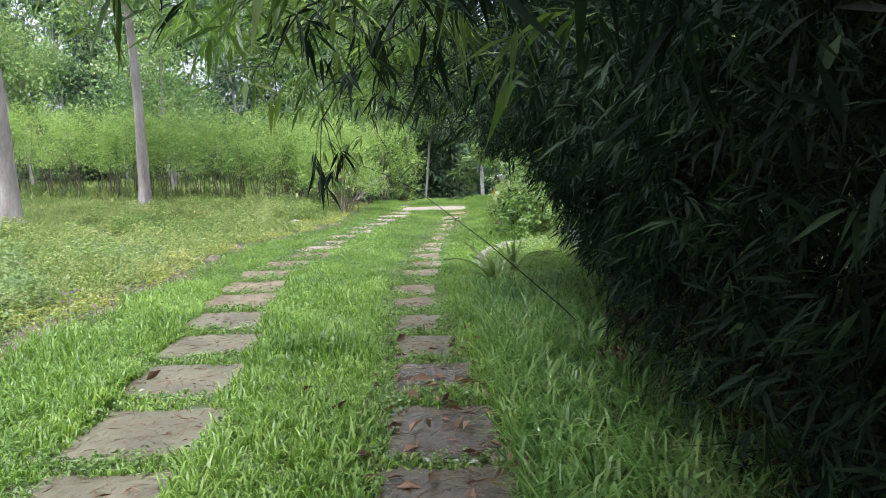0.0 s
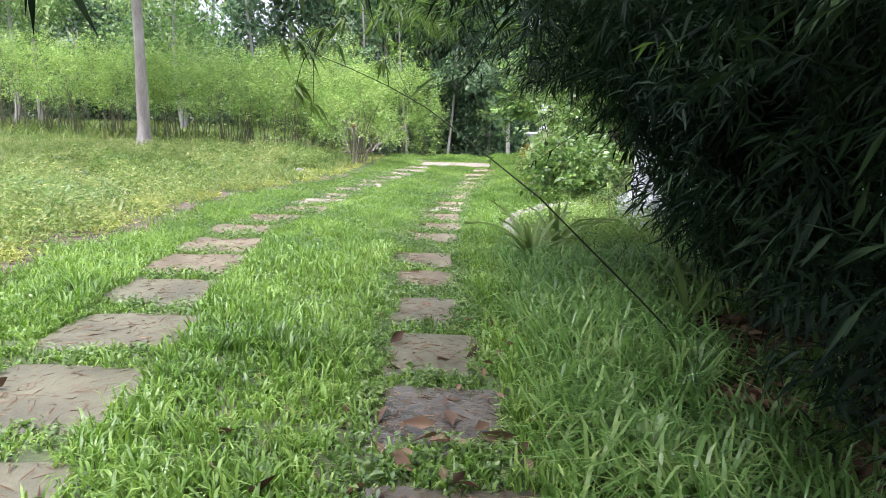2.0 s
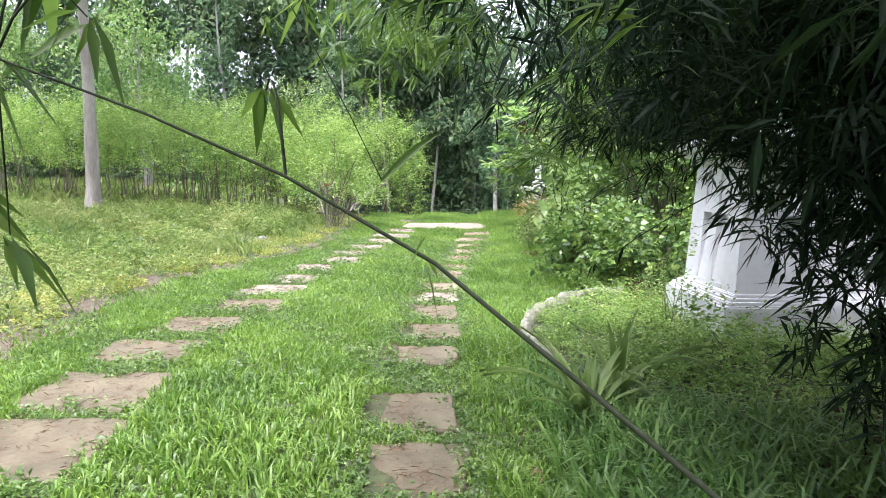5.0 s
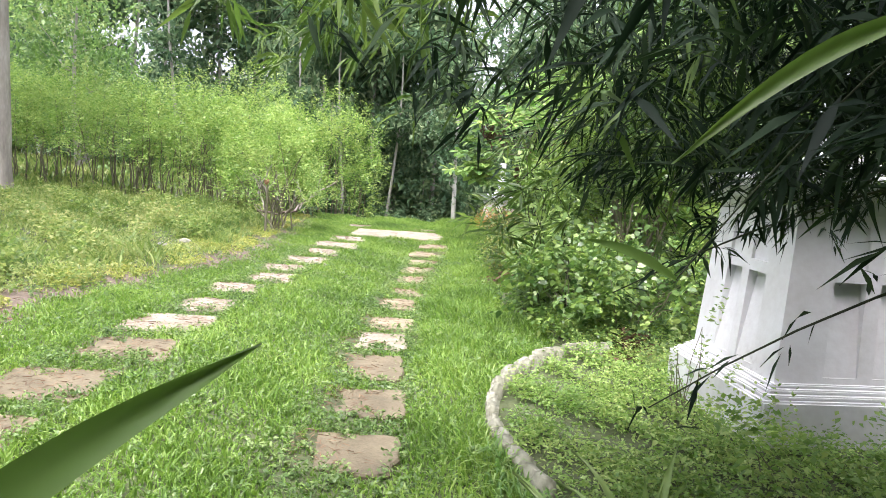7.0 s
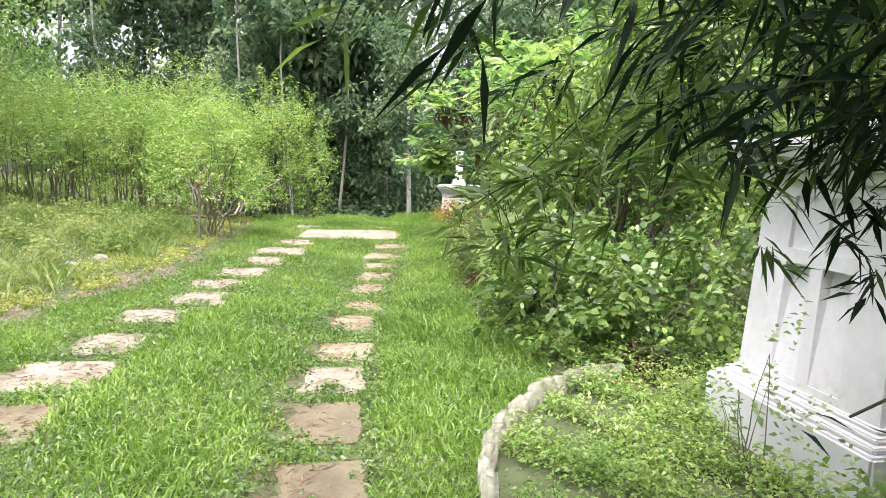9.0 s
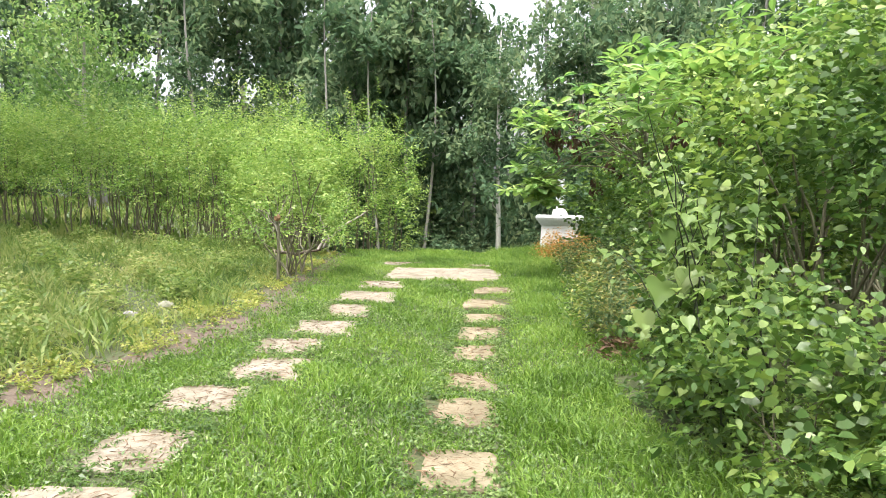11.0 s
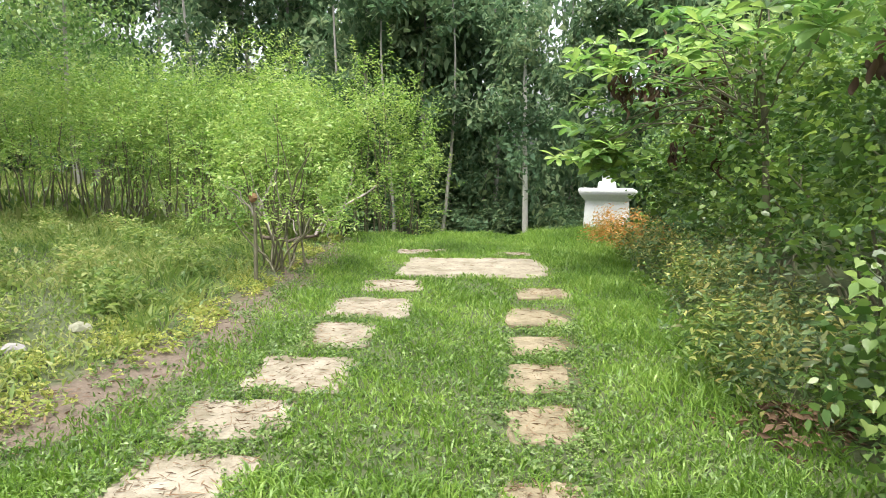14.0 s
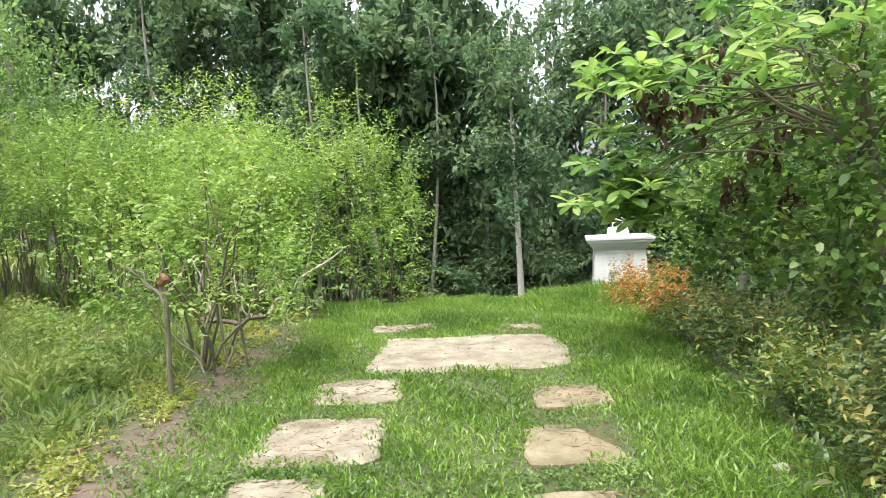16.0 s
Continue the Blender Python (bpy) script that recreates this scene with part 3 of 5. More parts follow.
x, y = scatter(rng, 9000, -4.3, -2.1, 3, 23)
keep = (np.abs(x - edge_left(y) + 0.27) < 0.3) & (rng.uniform(size=len(x)) < 0.15 + 0.85 * (clumps(x, y, 3.3, 27) > 0.55))
weeds("strip_weeds", rng, x[keep], y[keep], rng.uniform(0.02, 0.07, keep.sum()), 0.03, M_WEED, "small weeds creeping over the bare soil", 6)
x, y = scatter(rng, 5000, -4.3, -2.1, 3, 23)
keep = np.abs(x - edge_left(y) + 0.3) < 0.45
x, y = x[keep], y[keep]
a = rng.uniform(0, 6.28, len(x))
v, f = leaves(rng, np.stack([x, y, height(x, y) + 0.012], 1), np.stack([np.cos(a), np.sin(a), rng.normal(size=len(x)) * 0.1], 1), rng.uniform(0.02, 0.1, len(x)), rng.uniform(0.004, 0.016, len(x)), 0.3, 0.0, True)
tagged(mesh_part("strip_litter", raw_mesh("strip_litter", v, f), M_DRY), "dry leaves and straw lying on the bare soil", "plant litter", kind="stuff")

# ---- bits of dead grass on the slabs ----
n = 7000
k = rng.integers(0, len(SLABS), n)
x = rng.uniform(SLABS[k, 0], SLABS[k, 1])
y = rng.uniform(SLABS[k, 2], SLABS[k, 3])
a = rng.uniform(0, 6.28, n)
at = np.stack([x, y, height(x, y) + 0.02], 1)
way = np.stack([np.cos(a), np.sin(a), rng.normal(size=n) * 0.06], 1)
v, f = leaves(rng, at, way, rng.uniform(0.02, 0.12, n), rng.uniform(0.003, 0.008, n), 0.3, 0.0, True)
tagged(mesh_part("grass_clippings", raw_mesh("grass_clippings", v, f), M_DRY), "dry brown grass bits scattered on the slabs", "plant litter", kind="stuff")

# ---- white pedestals ----
def box_bm(bm, x0, x1, y0, y1, z0, z1, inset_top=0.0):
    v = [bm.verts.new(p) for p in ((x0, y0, z0), (x1, y0, z0), (x1, y1, z0), (x0, y1, z0),
                                   (x0 + inset_top, y0 + inset_top, z1), (x1 - inset_top, y0 + inset_top, z1),
                                   (x1 - inset_top, y1 - inset_top, z1), (x0 + inset_top, y1 - inset_top, z1))]
    for f in ((0, 3, 2, 1), (4, 5, 6, 7), (0, 1, 5, 4), (1, 2, 6, 5), (2, 3, 7, 6), (3, 0, 4, 7)):
        bm.faces.new([v[i] for i in f])


def bevelled(bm, w=0.012):
    bmesh.ops.bevel(bm, geom=bm.edges[:], offset=w, segments=2, affect="EDGES")
    return bm


def pedestal(x, y, z, turn, label):
    """Plinth with a moulded foot, a tapered shaft whose faces carry a raised cross between sunk panels, and a moulded cap."""
    ob = thing("pedestal", label, "pedestal", x, y, z, "white pedestals")
    ob.rotation_euler = (0, 0, radians(turn))
    bm = bmesh.new()
    box_bm(bm, -0.6, 0.6, -0.6, 0.6, -0.3, 0.29)
    part("plinth", bevelled(bm), M_WHITE, ob, "white plinth stained by soil splashes")
    for w, z0, z1 in ((0.57, 0.288, 0.318), (0.54, 0.316, 0.345), (0.51, 0.343, 0.37)):
        bm = bmesh.new()
        box_bm(bm, -w, w, -w, w, z0, z1)
        part("moulding", bevelled(bm, 0.008), M_WHITE, ob)
    w0, w1, zb, zt = 0.49, 0.44, 0.368, 1.39
    us, vs = [-1, -0.47, -0.09, 0.09, 0.5, 1], [0, 0.04, 0.6, 0.67, 0.93, 1]
    bm = bmesh.new()

    def at(side, u, v, deep):
        w = w0 + (w1 - w0) * v
        p = Vector((u * w, -w + deep, zb + (zt - zb) * v))
        return Matrix.Rotation(side * math.pi / 2, 3, "Z") @ p

    for side in range(4):
        for i in range(5):
            for j in range(5):
                sunk = 0.055 if i in (1, 3) and j == 1 else 0.018 if i in (1, 3) and j == 3 else 0.0
                c = [(us[i], vs[j]), (us[i + 1], vs[j]), (us[i + 1], vs[j + 1]), (us[i], vs[j + 1])]
                bm.faces.new([bm.verts.new(at(side, u, v, sunk if v > 0.5 else sunk * 0.12)) for u, v in c])
                if sunk:
                    for (ua, va), (ub, vb) in zip(c, c[1:] + c[:1]):
                        bm.faces.new([bm.verts.new(at(side, *q)) for q in ((ua, va, 0), (ub, vb, 0), (ub, vb, sunk if vb > 0.5 else sunk * 0.12), (ua, va, sunk if va > 0.5 else sunk * 0.12))])
    bmesh.ops.remove_doubles(bm, verts=bm.verts[:], dist=0.0005)
    bmesh.ops.recalc_face_normals(bm, faces=bm.faces[:])
    part("shaft", bm, M_WHITE, ob)
    cap = bmesh.new()
    box_bm(cap, -0.59, 0.59, -0.59, 0.59, 1.55, 1.6)
    cap = part("cap", bevelled(cap, 0.01), M_CAP, ob, "flat cap slab with weathered edges")
    for w, z0, z1 in ((0.565, 1.5, 1.552), (0.52, 1.44, 1.502), (0.475, 1.385, 1.442)):
        bm = bmesh.new()
        box_bm(bm, -w, w, -w, w, z0, z1, -0.015)
        part("moulding", bevelled(bm, 0.008), M_CAP, cap, "grey cap moulding")
    bm = bmesh.new()
    box_bm(bm, -0.2, 0.2, -0.16, 0.16, 1.598, 1.76, 0.03)
    part("block", bevelled(bm, 0.01), M_WHITE, ob)
    bm = bmesh.new()
    box_bm(bm, -0.1, 0.1, -0.08, 0.08, 1.755, 2.55)
    part("post", bevelled(bm, 0.012), M_WHITE, ob, "slim white painted post")
    return ob


near = pedestal(2.63, 9.78, ground_at(2.5, 9.8), 3.5, "white painted masonry pedestal with a raised cross on each face")
near.scale = (1.18, 1, 1)
pedestal(2.67, 25.6, -0.81, -10, "white pedestal with grey cap moulding behind red shrubs")
pedestal(-21.3, 45.5, ground_at(-21.3, 45.5), 0, "far white pedestal at the edge of the wood")

# ---- curved stone kerb of the bed ----
kerb = thing("bed_kerb", "curved kerb of lime-washed stones around the planting bed", "kerb")
arc = np.array([(0.62, 8.5), (0.5, 8.95), (0.46, 9.4), (0.5, 9.8), (0.62, 10.15), (0.8, 10.45), (1.05, 10.72), (1.35, 10.95), (1.7, 11.1)])
steps = np.concatenate([[0], np.cumsum(np.linalg.norm(np.diff(arc, axis=0), axis=1))])
for s in np.arange(0.06, steps[-1], 0.125):
    cx, cy = np.interp(s, steps, arc[:, 0]), np.interp(s, steps, arc[:, 1])
    dx, dy = np.interp(s + 0.05, steps, arc[:, 0]) - cx, np.interp(s + 0.05, steps, arc[:, 1]) - cy
    bm = bmesh.new()
    bmesh.ops.create_cube(bm, size=1)
    for v in bm.verts:
        v.co = Vector((v.co.x * 0.15, v.co.y * 0.078, v.co.z * 0.26)) * (1 + rng.normal() * 0.04)
    bmesh.ops.bevel(bm, geom=bm.edges[:], offset=0.02, segments=2, affect="EDGES")
    st = part("stone", bm, M_STONE, kerb, flat=False)
    st.location = (cx, cy, ground_at(cx, cy) - 0.02 + rng.normal() * 0.012)
    st.rotation_euler = (rng.normal() * 0.08, rng.normal() * 0.08, math.atan2(dy, dx) + rng.normal() * 0.08)

# ---- bamboo ----
def sprigs(rng, centre, length=0.14, per=8, simple=False, spread=0.09, drop=0.35, wide=(0.1, 0.15), toward=(-0.35, 0.1, -0.25)):
    """Drooping fans of bamboo leaves round each centre."""
    n = len(centre)
    k = np.repeat(np.arange(n), per)
    main = rng.normal(size=(n, 3)) * np.array([1, 1, 0.35]) + np.array(toward)
    main = unit(main)[k]
    at = centre[k] + main * rng.uniform(-0.5, 0.6, (n * per, 1)) * spread * 2 + rng.normal(size=(n * per, 3)) * spread * 0.2
    way = main + rng.normal(size=(n * per, 3)) * 0.55 + np.array([0, 0, -drop])
    s = length * rng.uniform(0.55, 1.35, n * per)
    return leaves(rng, at, way, s, s * rng.uniform(*wide, n * per), 0.2, 0.12, simple, 0.4)


def low_edge(x, y):
    """The lowest leaves of the canopy that arches over the path."""
    z = np.interp(x, [-2.2, -1.3, -0.6, 0.4, 0.75, 1.05], [2.5, 2.05, 1.74, 1.6, 1.25, 0.25])
    beyond = np.interp(x, [-2.2, -1.3, -0.6, 0.4, 0.75, 1.05, 1.4], [2.5, 2.05, 1.74, 1.6, 1.3, 0.85, 0.35])
    z = z + (beyond - z) * smooth(3.8, 4.6, y)
    far = np.interp(x, [-1.2, -0.3, 0.4, 1.0, 4], [2.1, 1.8, 1.5, 1.35, 1.35])
    return np.where(y > 5.9, far, z)


def clear_of_walker(p):
    return np.hypot(p[:, 0] + 0.12, p[:, 2] - 1.38) > 0.34


bamboo = thing("bamboo_clump", "dense dark green bamboo arching over the path", "bamboo", 2.6, 2.5, 0)
off = np.array([2.6, 2.5, 0])
for i in range(60):
    bx, by = rng.uniform(1.5, 4.6), rng.uniform(-2.5, 6.0)
    top = np.array([bx - rng.uniform(0.3, 2.6), by + rng.uniform(-0.8, 1.8), rng.uniform(3.2, 5.5)])
    p = bend((bx, by, 0), top, 0.0, 10)
    sag = np.linspace(0, 1, 10)
    p[:, 0] = bx + (top[0] - bx) * sag ** 2.2
    p[:, 1] = by + (top[1] - by) * sag ** 2.0
    v, f = tube(p - off, np.linspace(0.02, 0.005, 10) * rng.uniform(0.7, 1.3), 6)
    mesh_part("culm", raw_mesh("culm", v, f), M_CULM, bamboo)

c = np.stack([rng.uniform(0.75, 5.0, 36000), rng.uniform(-3.5, 7.3, 36000), rng.uniform(0.1, 4.6, 36000)], 1)
c = c[(c[:, 2] > low_edge(c[:, 0], np.minimum(c[:, 1], 5))) & clear_of_walker(c) & (c[:, 1] < np.minimum(5.7 + (c[:, 0] + 0.15) / 0.92, 6.9))]
c = c[(c[:, 0] < 2.0) | (rng.uniform(size=len(c)) < 0.4)]
c = c[(c[:, 0] > 0.75 + 0.25 * smooth(3, 4.5, c[:, 1])) & ((c[:, 2] < 2.7) | (c[:, 1] < 2.5) | (c[:, 1] > 5.2) | (c[:, 0] > 2.4) | (rng.uniform(size=len(c)) < 0.6))]
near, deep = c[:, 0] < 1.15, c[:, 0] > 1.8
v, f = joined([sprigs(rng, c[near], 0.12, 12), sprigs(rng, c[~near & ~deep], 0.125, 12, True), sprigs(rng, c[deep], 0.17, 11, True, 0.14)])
mesh_part("foliage", raw_mesh("foliage", v - off, f), M_BAMBOO_SHADE, bamboo)
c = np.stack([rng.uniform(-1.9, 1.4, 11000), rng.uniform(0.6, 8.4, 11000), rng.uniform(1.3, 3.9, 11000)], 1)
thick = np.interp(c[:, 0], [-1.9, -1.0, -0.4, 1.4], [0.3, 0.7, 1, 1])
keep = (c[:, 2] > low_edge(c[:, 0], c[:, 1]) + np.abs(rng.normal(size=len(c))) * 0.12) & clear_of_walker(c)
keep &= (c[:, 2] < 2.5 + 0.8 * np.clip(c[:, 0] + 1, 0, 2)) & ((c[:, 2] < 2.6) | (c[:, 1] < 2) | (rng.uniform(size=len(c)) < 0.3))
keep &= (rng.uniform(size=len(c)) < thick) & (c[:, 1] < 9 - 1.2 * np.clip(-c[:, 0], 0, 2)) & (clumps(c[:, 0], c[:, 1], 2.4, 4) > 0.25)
# leaves on the open side take the lit copy of the leaf colour
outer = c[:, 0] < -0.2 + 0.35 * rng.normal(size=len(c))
for q, mat in ((keep & outer, M_BAMBOO_LIT), (keep & ~outer, M_BAMBOO_SHADE)):
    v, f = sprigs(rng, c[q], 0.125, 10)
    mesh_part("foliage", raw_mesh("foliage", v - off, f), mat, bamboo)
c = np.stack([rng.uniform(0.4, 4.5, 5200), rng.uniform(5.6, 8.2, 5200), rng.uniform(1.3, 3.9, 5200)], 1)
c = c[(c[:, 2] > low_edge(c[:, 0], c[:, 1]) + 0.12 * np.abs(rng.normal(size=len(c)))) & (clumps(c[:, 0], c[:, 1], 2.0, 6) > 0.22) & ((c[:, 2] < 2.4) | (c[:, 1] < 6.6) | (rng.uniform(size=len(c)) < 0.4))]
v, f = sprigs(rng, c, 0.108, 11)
mesh_part("foliage", raw_mesh("foliage", v - off, f), M_BAMBOO_SHADE, bamboo)
# mostly hidden oversized leaves round the clump, added to block the sky
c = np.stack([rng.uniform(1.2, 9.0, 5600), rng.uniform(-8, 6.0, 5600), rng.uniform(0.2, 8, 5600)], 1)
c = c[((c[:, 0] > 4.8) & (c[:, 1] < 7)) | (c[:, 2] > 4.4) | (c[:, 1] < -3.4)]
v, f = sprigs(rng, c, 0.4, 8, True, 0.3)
mesh_part("foliage", raw_mesh("foliage", v - off, f), M_BAMBOO_SHADE, bamboo)

c = np.stack([rng.uniform(0.3, 2.6, 1250), rng.uniform(7.75, 8.9, 1250), rng.uniform(1.3, 2.7, 1250)], 1)
keep = (c[:, 2] > 1.4 + 0.16 * clumps(c[:, 0], c[:, 1], 6, 3) + 0.06 * np.abs(rng.normal(size=len(c)))) & clear_of_walker(c)
keep &= (clumps(c[:, 0] + c[:, 2], c[:, 1], 5, 9) > 0.3) & (rng.uniform(size=len(c)) < np.interp(c[:, 0], [0.3, 0.9], [0.35, 1.0])) & ((c[:, 0] > 0.75) | (c[:, 2] < 1.75))
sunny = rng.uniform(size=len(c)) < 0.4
for q, mat in ((keep & sunny, M_BAMBOO_LIT), (keep & ~sunny, M_BAMBOO_SHADE)):
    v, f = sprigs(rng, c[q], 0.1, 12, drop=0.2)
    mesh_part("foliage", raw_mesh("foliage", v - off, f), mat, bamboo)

c = np.stack([rng.uniform(0.92, 2.2, 1900), rng.uniform(5.0, 5.8, 1900), rng.uniform(0.3, 2.0, 1900)], 1)
c = c[c[:, 2] > np.interp(c[:, 0], [0.92, 1.05, 1.22, 1.5], [1.25, 0.8, 0.5, 0.35]) + 0.12 * np.abs(rng.normal(size=len(c)))]
v, f = sprigs(rng, c, 0.115, 9)
mesh_part("foliage", raw_mesh("foliage", v - off, f), M_BAMBOO_SHADE, bamboo)
c = np.stack([rng.uniform(0.85, 2.2, 1300), rng.uniform(5.7, 6.7, 1300), rng.uniform(0.95, 2.3, 1300)], 1)
c = c[c[:, 2] > 1.02 + 0.3 * np.clip(1.05 - c[:, 0], 0, 1) + 0.08 * np.abs(rng.normal(size=len(c)))]
v, f = sprigs(rng, c, 0.11, 9)
mesh_part("foliage", raw_mesh("foliage", v - off, f), M_BAMBOO_SHADE, bamboo)
# unseen canopy over and behind the start, added to darken the bamboo
c = np.stack([rng.uniform(-3.0, 1.6, 2600), rng.uniform(-4.5, 0.4, 2600), rng.uniform(2.15, 4.2, 2600)], 1)
v, f = sprigs(rng, c, 0.26, 8, True, 0.16)
mesh_part("foliage", raw_mesh("foliage", v - off, f), M_BAMBOO_SHADE, bamboo)

# a single culm that leans across the path, with hanging tufts
lean = thing("leaning_bamboo", "thin bamboo cane leaning low across the path with leafy tip", "bamboo", 1.25, 5.12, 0)
off = np.array([1.25, 5.12, 0])
pts = np.array([(1.25, 5.12, -0.04), (0.99, 4.95, 0.2), (0.78, 4.76, 0.41), (0.52, 4.57, 0.66), (0.27, 4.43, 0.9), (0.11, 4.5, 1.02), (-0.05, 4.6, 1.14), (-0.19, 4.7, 1.24), (-0.36, 4.76, 1.33), (-0.52, 4.77, 1.4), (-0.68, 4.76, 1.46)])
v, f = tube(pts - off, np.linspace(0.0052, 0.0014, len(pts)), 6)
mesh_part("culm", raw_mesh("culm", v, f), M_CULM, lean)
tufts = np.array([(-0.76, 4.78, 1.34), (-0.77, 4.79, 1.32), (-0.69, 4.78, 1.26), (-0.76, 4.79, 1.52), (-0.71, 4.79, 1.48), (-0.59, 4.79, 1.51), (-0.64, 4.8, 1.57), (-0.83, 4.79, 1.51), (-0.39, 4.8, 1.43), (-0.8, 4.8, 1.6), (-0.55, 4.82, 1.62)])
for t in tufts:
    root = pts[np.argmin(np.linalg.norm(pts[8:] - t, axis=1)) + 8]
    v, f = tube(bend(root, t, 0.05, 6) - off, np.linspace(0.002, 0.001, 6), 4)
    mesh_part("twig", raw_mesh("twig", v, f), M_CULM, lean)
v, f = sprigs(rng, tufts - off, 0.098, 7, False, 0.018, 0.75, (0.15, 0.2), (0, 0, -0.5))
mesh_part("foliage", raw_mesh("foliage", v, f), M_BAMBOO_LIT, lean)
v, f = sprigs(rng, np.array([(0.27, 4.43, 0.92), (0.45, 4.53, 0.74), (0.08, 4.52, 1.05), (-0.2, 4.7, 1.26)]) - off, 0.07, 4, False, 0.03, 0.3)
mesh_part("foliage", raw_mesh("foliage", v, f), M_BAMBOO_LIT, lean)

# tufts of bamboo that hang close to the walker
def hanging_branch(a, b, tuft, length, per, label):
    ob = thing("bamboo_branch", label, "bamboo", *a)
    p = bend(a, b, 0.12, 9)
    v, f = tube(p - np.array(a), np.linspace(0.007, 0.002, 9), 5)
    mesh_part("twig", raw_mesh("twig", v, f), M_CULM, ob)
    t = p[3:] if tuft == 0 else np.concatenate([p[4:] + rng.normal(size=(5, 3)) * tuft for _ in range(7)])
    t = t[clear_of_walker(t)]
    v, f = sprigs(rng, t - np.array(a), length * 0.68, per + 7, False, 0.07, 0.2)
    mesh_part("foliage", raw_mesh("foliage", v, f), M_BAMBOO_LIT if b[1] > 8.65 or b[0] < 0 else M_BAMBOO_SHADE, ob)
    return ob


hanging_branch((1.6, 7.2, 2.6), (0.3, 8.75, 1.35), 0.12, 0.15, 8, "bamboo branch with drooping leaf tufts beside the path")
hanging_branch((1.9, 7.4, 2.7), (0.9, 8.7, 1.55), 0.15, 0.15, 8, "bamboo branch hanging in front of the white pedestal")
hanging_branch((0.9, 5.2, 2.6), (-0.55, 7.9, 1.98), 0.1, 0.14, 8, "thin bamboo branch overhanging the lawn")
hanging_branch((0.8, 3.2, 2.7), (-0.9, 4.6, 1.9), 0.12, 0.14, 8, "bamboo branch hanging over the wheel track")
hanging_branch((1.2, 6.0, 2.3), (0.85, 6.7, 1.55), 0.12, 0.14, 7, "short bamboo branch with dark leaves")

hanging_branch((1.9, 7.0, 2.4), (1.15, 8.3, 1.4), 0.12, 0.14, 7, "bamboo branch with dark drooping leaves")
hanging_branch((2.2, 7.6, 2.5), (1.5, 8.5, 1.5), 0.14, 0.14, 8, "bamboo branch in front of the white pedestal")
hanging_branch((2.3, 7.4, 2.4), (1.3, 8.35, 1.5), 0.16, 0.15, 8, "bamboo branch before the pedestal's cap")
hanging_branch((2.6, 7.6, 2.4), (1.9, 8.6, 1.5), 0.16, 0.15, 8, "bamboo branch hanging beside the pedestal")
hanging_branch((1.8, 6.6, 2.5), (0.95, 7.7, 1.6), 0.16, 0.15, 8, "bamboo branch with many narrow leaves")
hanging_branch((0.9, 6.4, 2.6), (-0.8, 8.6, 2.05), 0.1, 0.14, 8, "thin bamboo branch overhanging the lawn")
hanging_branch((1.4, 7.6, 2.5), (0.55, 9.0, 1.5), 0.14, 0.15, 9, "leafy bamboo branch beside the path")
hanging_branch((0.6, 2.2, 2.5), (-0.75, 3.2, 1.85), 0.1, 0.14, 8, "bamboo branch hanging over the lawn")
hanging_branch((0.9, 1.2, 2.5), (-0.3, 2.3, 1.95), 0.1, 0.14, 8, "bamboo branch hanging low overhead")


hanging_branch((1.9, 6.9, 1.55), (0.55, 7.25, 0.88), 0, 0.13, -1, "low bamboo branch with a few broad dark leaves")
hanging_branch((2.0, 7.1, 1.7), (0.5, 7.5, 1.15), 0, 0.13, -1, "low bamboo branch with a few broad dark leaves")


def hanging_sprays(label, stem, spots, length, per, mat, drop, toward=(-0.35, 0.1, -0.25)):
    """A thin arching cane overhead with leaf fans on short side twigs."""
    ob = thing("bamboo_branch", label, "bamboo", *stem[0])
    org = np.array(stem[0], float)
    line = np.concatenate([bend(a, b, 0.04, 6) for a, b in zip(stem, stem[1:])])
    v, f = tube(line - org, np.linspace(0.005, 0.002, len(line)), 5)
    mesh_part("cane", raw_mesh("cane", v, f), M_CULM, ob)
    spots = np.array(spots, float)
    for t in spots:
        root = line[np.argmin(np.linalg.norm(line - t, axis=1))]
        v, f = tube(bend(root, t, 0.03, 6) - org, np.linspace(0.0022, 0.001, 6), 4)
        mesh_part("twig", raw_mesh("twig", v, f), M_CULM, ob)
    v, f = sprigs(rng, spots - org, length, per, False, 0.03, drop, (0.11, 0.16), toward)
    mesh_part("foliage", raw_mesh("foliage", v, f), mat, ob)
    return ob


hanging_sprays("bamboo spray with bright leaves hanging low over the path", ((1.0, 1.0, 2.2), (0.45, 1.25, 1.95), (-0.1, 1.35, 1.86)),
               ((0.16, 1.3, 1.68), (0.04, 1.36, 1.74), (0.25, 1.36, 1.72), (0.1, 1.3, 1.78), (0.17, 1.62, 1.64), (-0.06, 1.45, 1.8)), 0.13, 7, M_BAMBOO_LIT, 0.75)
hanging_sprays("dark bamboo sprays drooping over the wheel track", ((0.6, 1.9, 2.3), (-0.1, 2.2, 1.85), (-0.42, 2.46, 1.6)),
               ((-0.38, 2.46, 1.42), (-0.45, 2.46, 1.47), (-0.36, 2.48, 1.48), (-0.27, 2.1, 1.7), (-0.43, 2.42, 1.39), (-0.18, 2.05, 1.74)), 0.092, 8, M_BAMBOO_SHADE, 0.9)
hanging_sprays("slim bamboo branch tip with a few long leaves", ((0.1, 1.7, 2.2), (-0.3, 1.8, 1.85), (-0.44, 1.85, 1.7)),
               ((-0.43, 1.84, 1.63), (-0.5, 1.85, 1.66), (-1.0, 3.0, 1.78), (-0.85, 3.05, 1.82)), 0.12, 4, M_BAMBOO_LIT, 0.7)


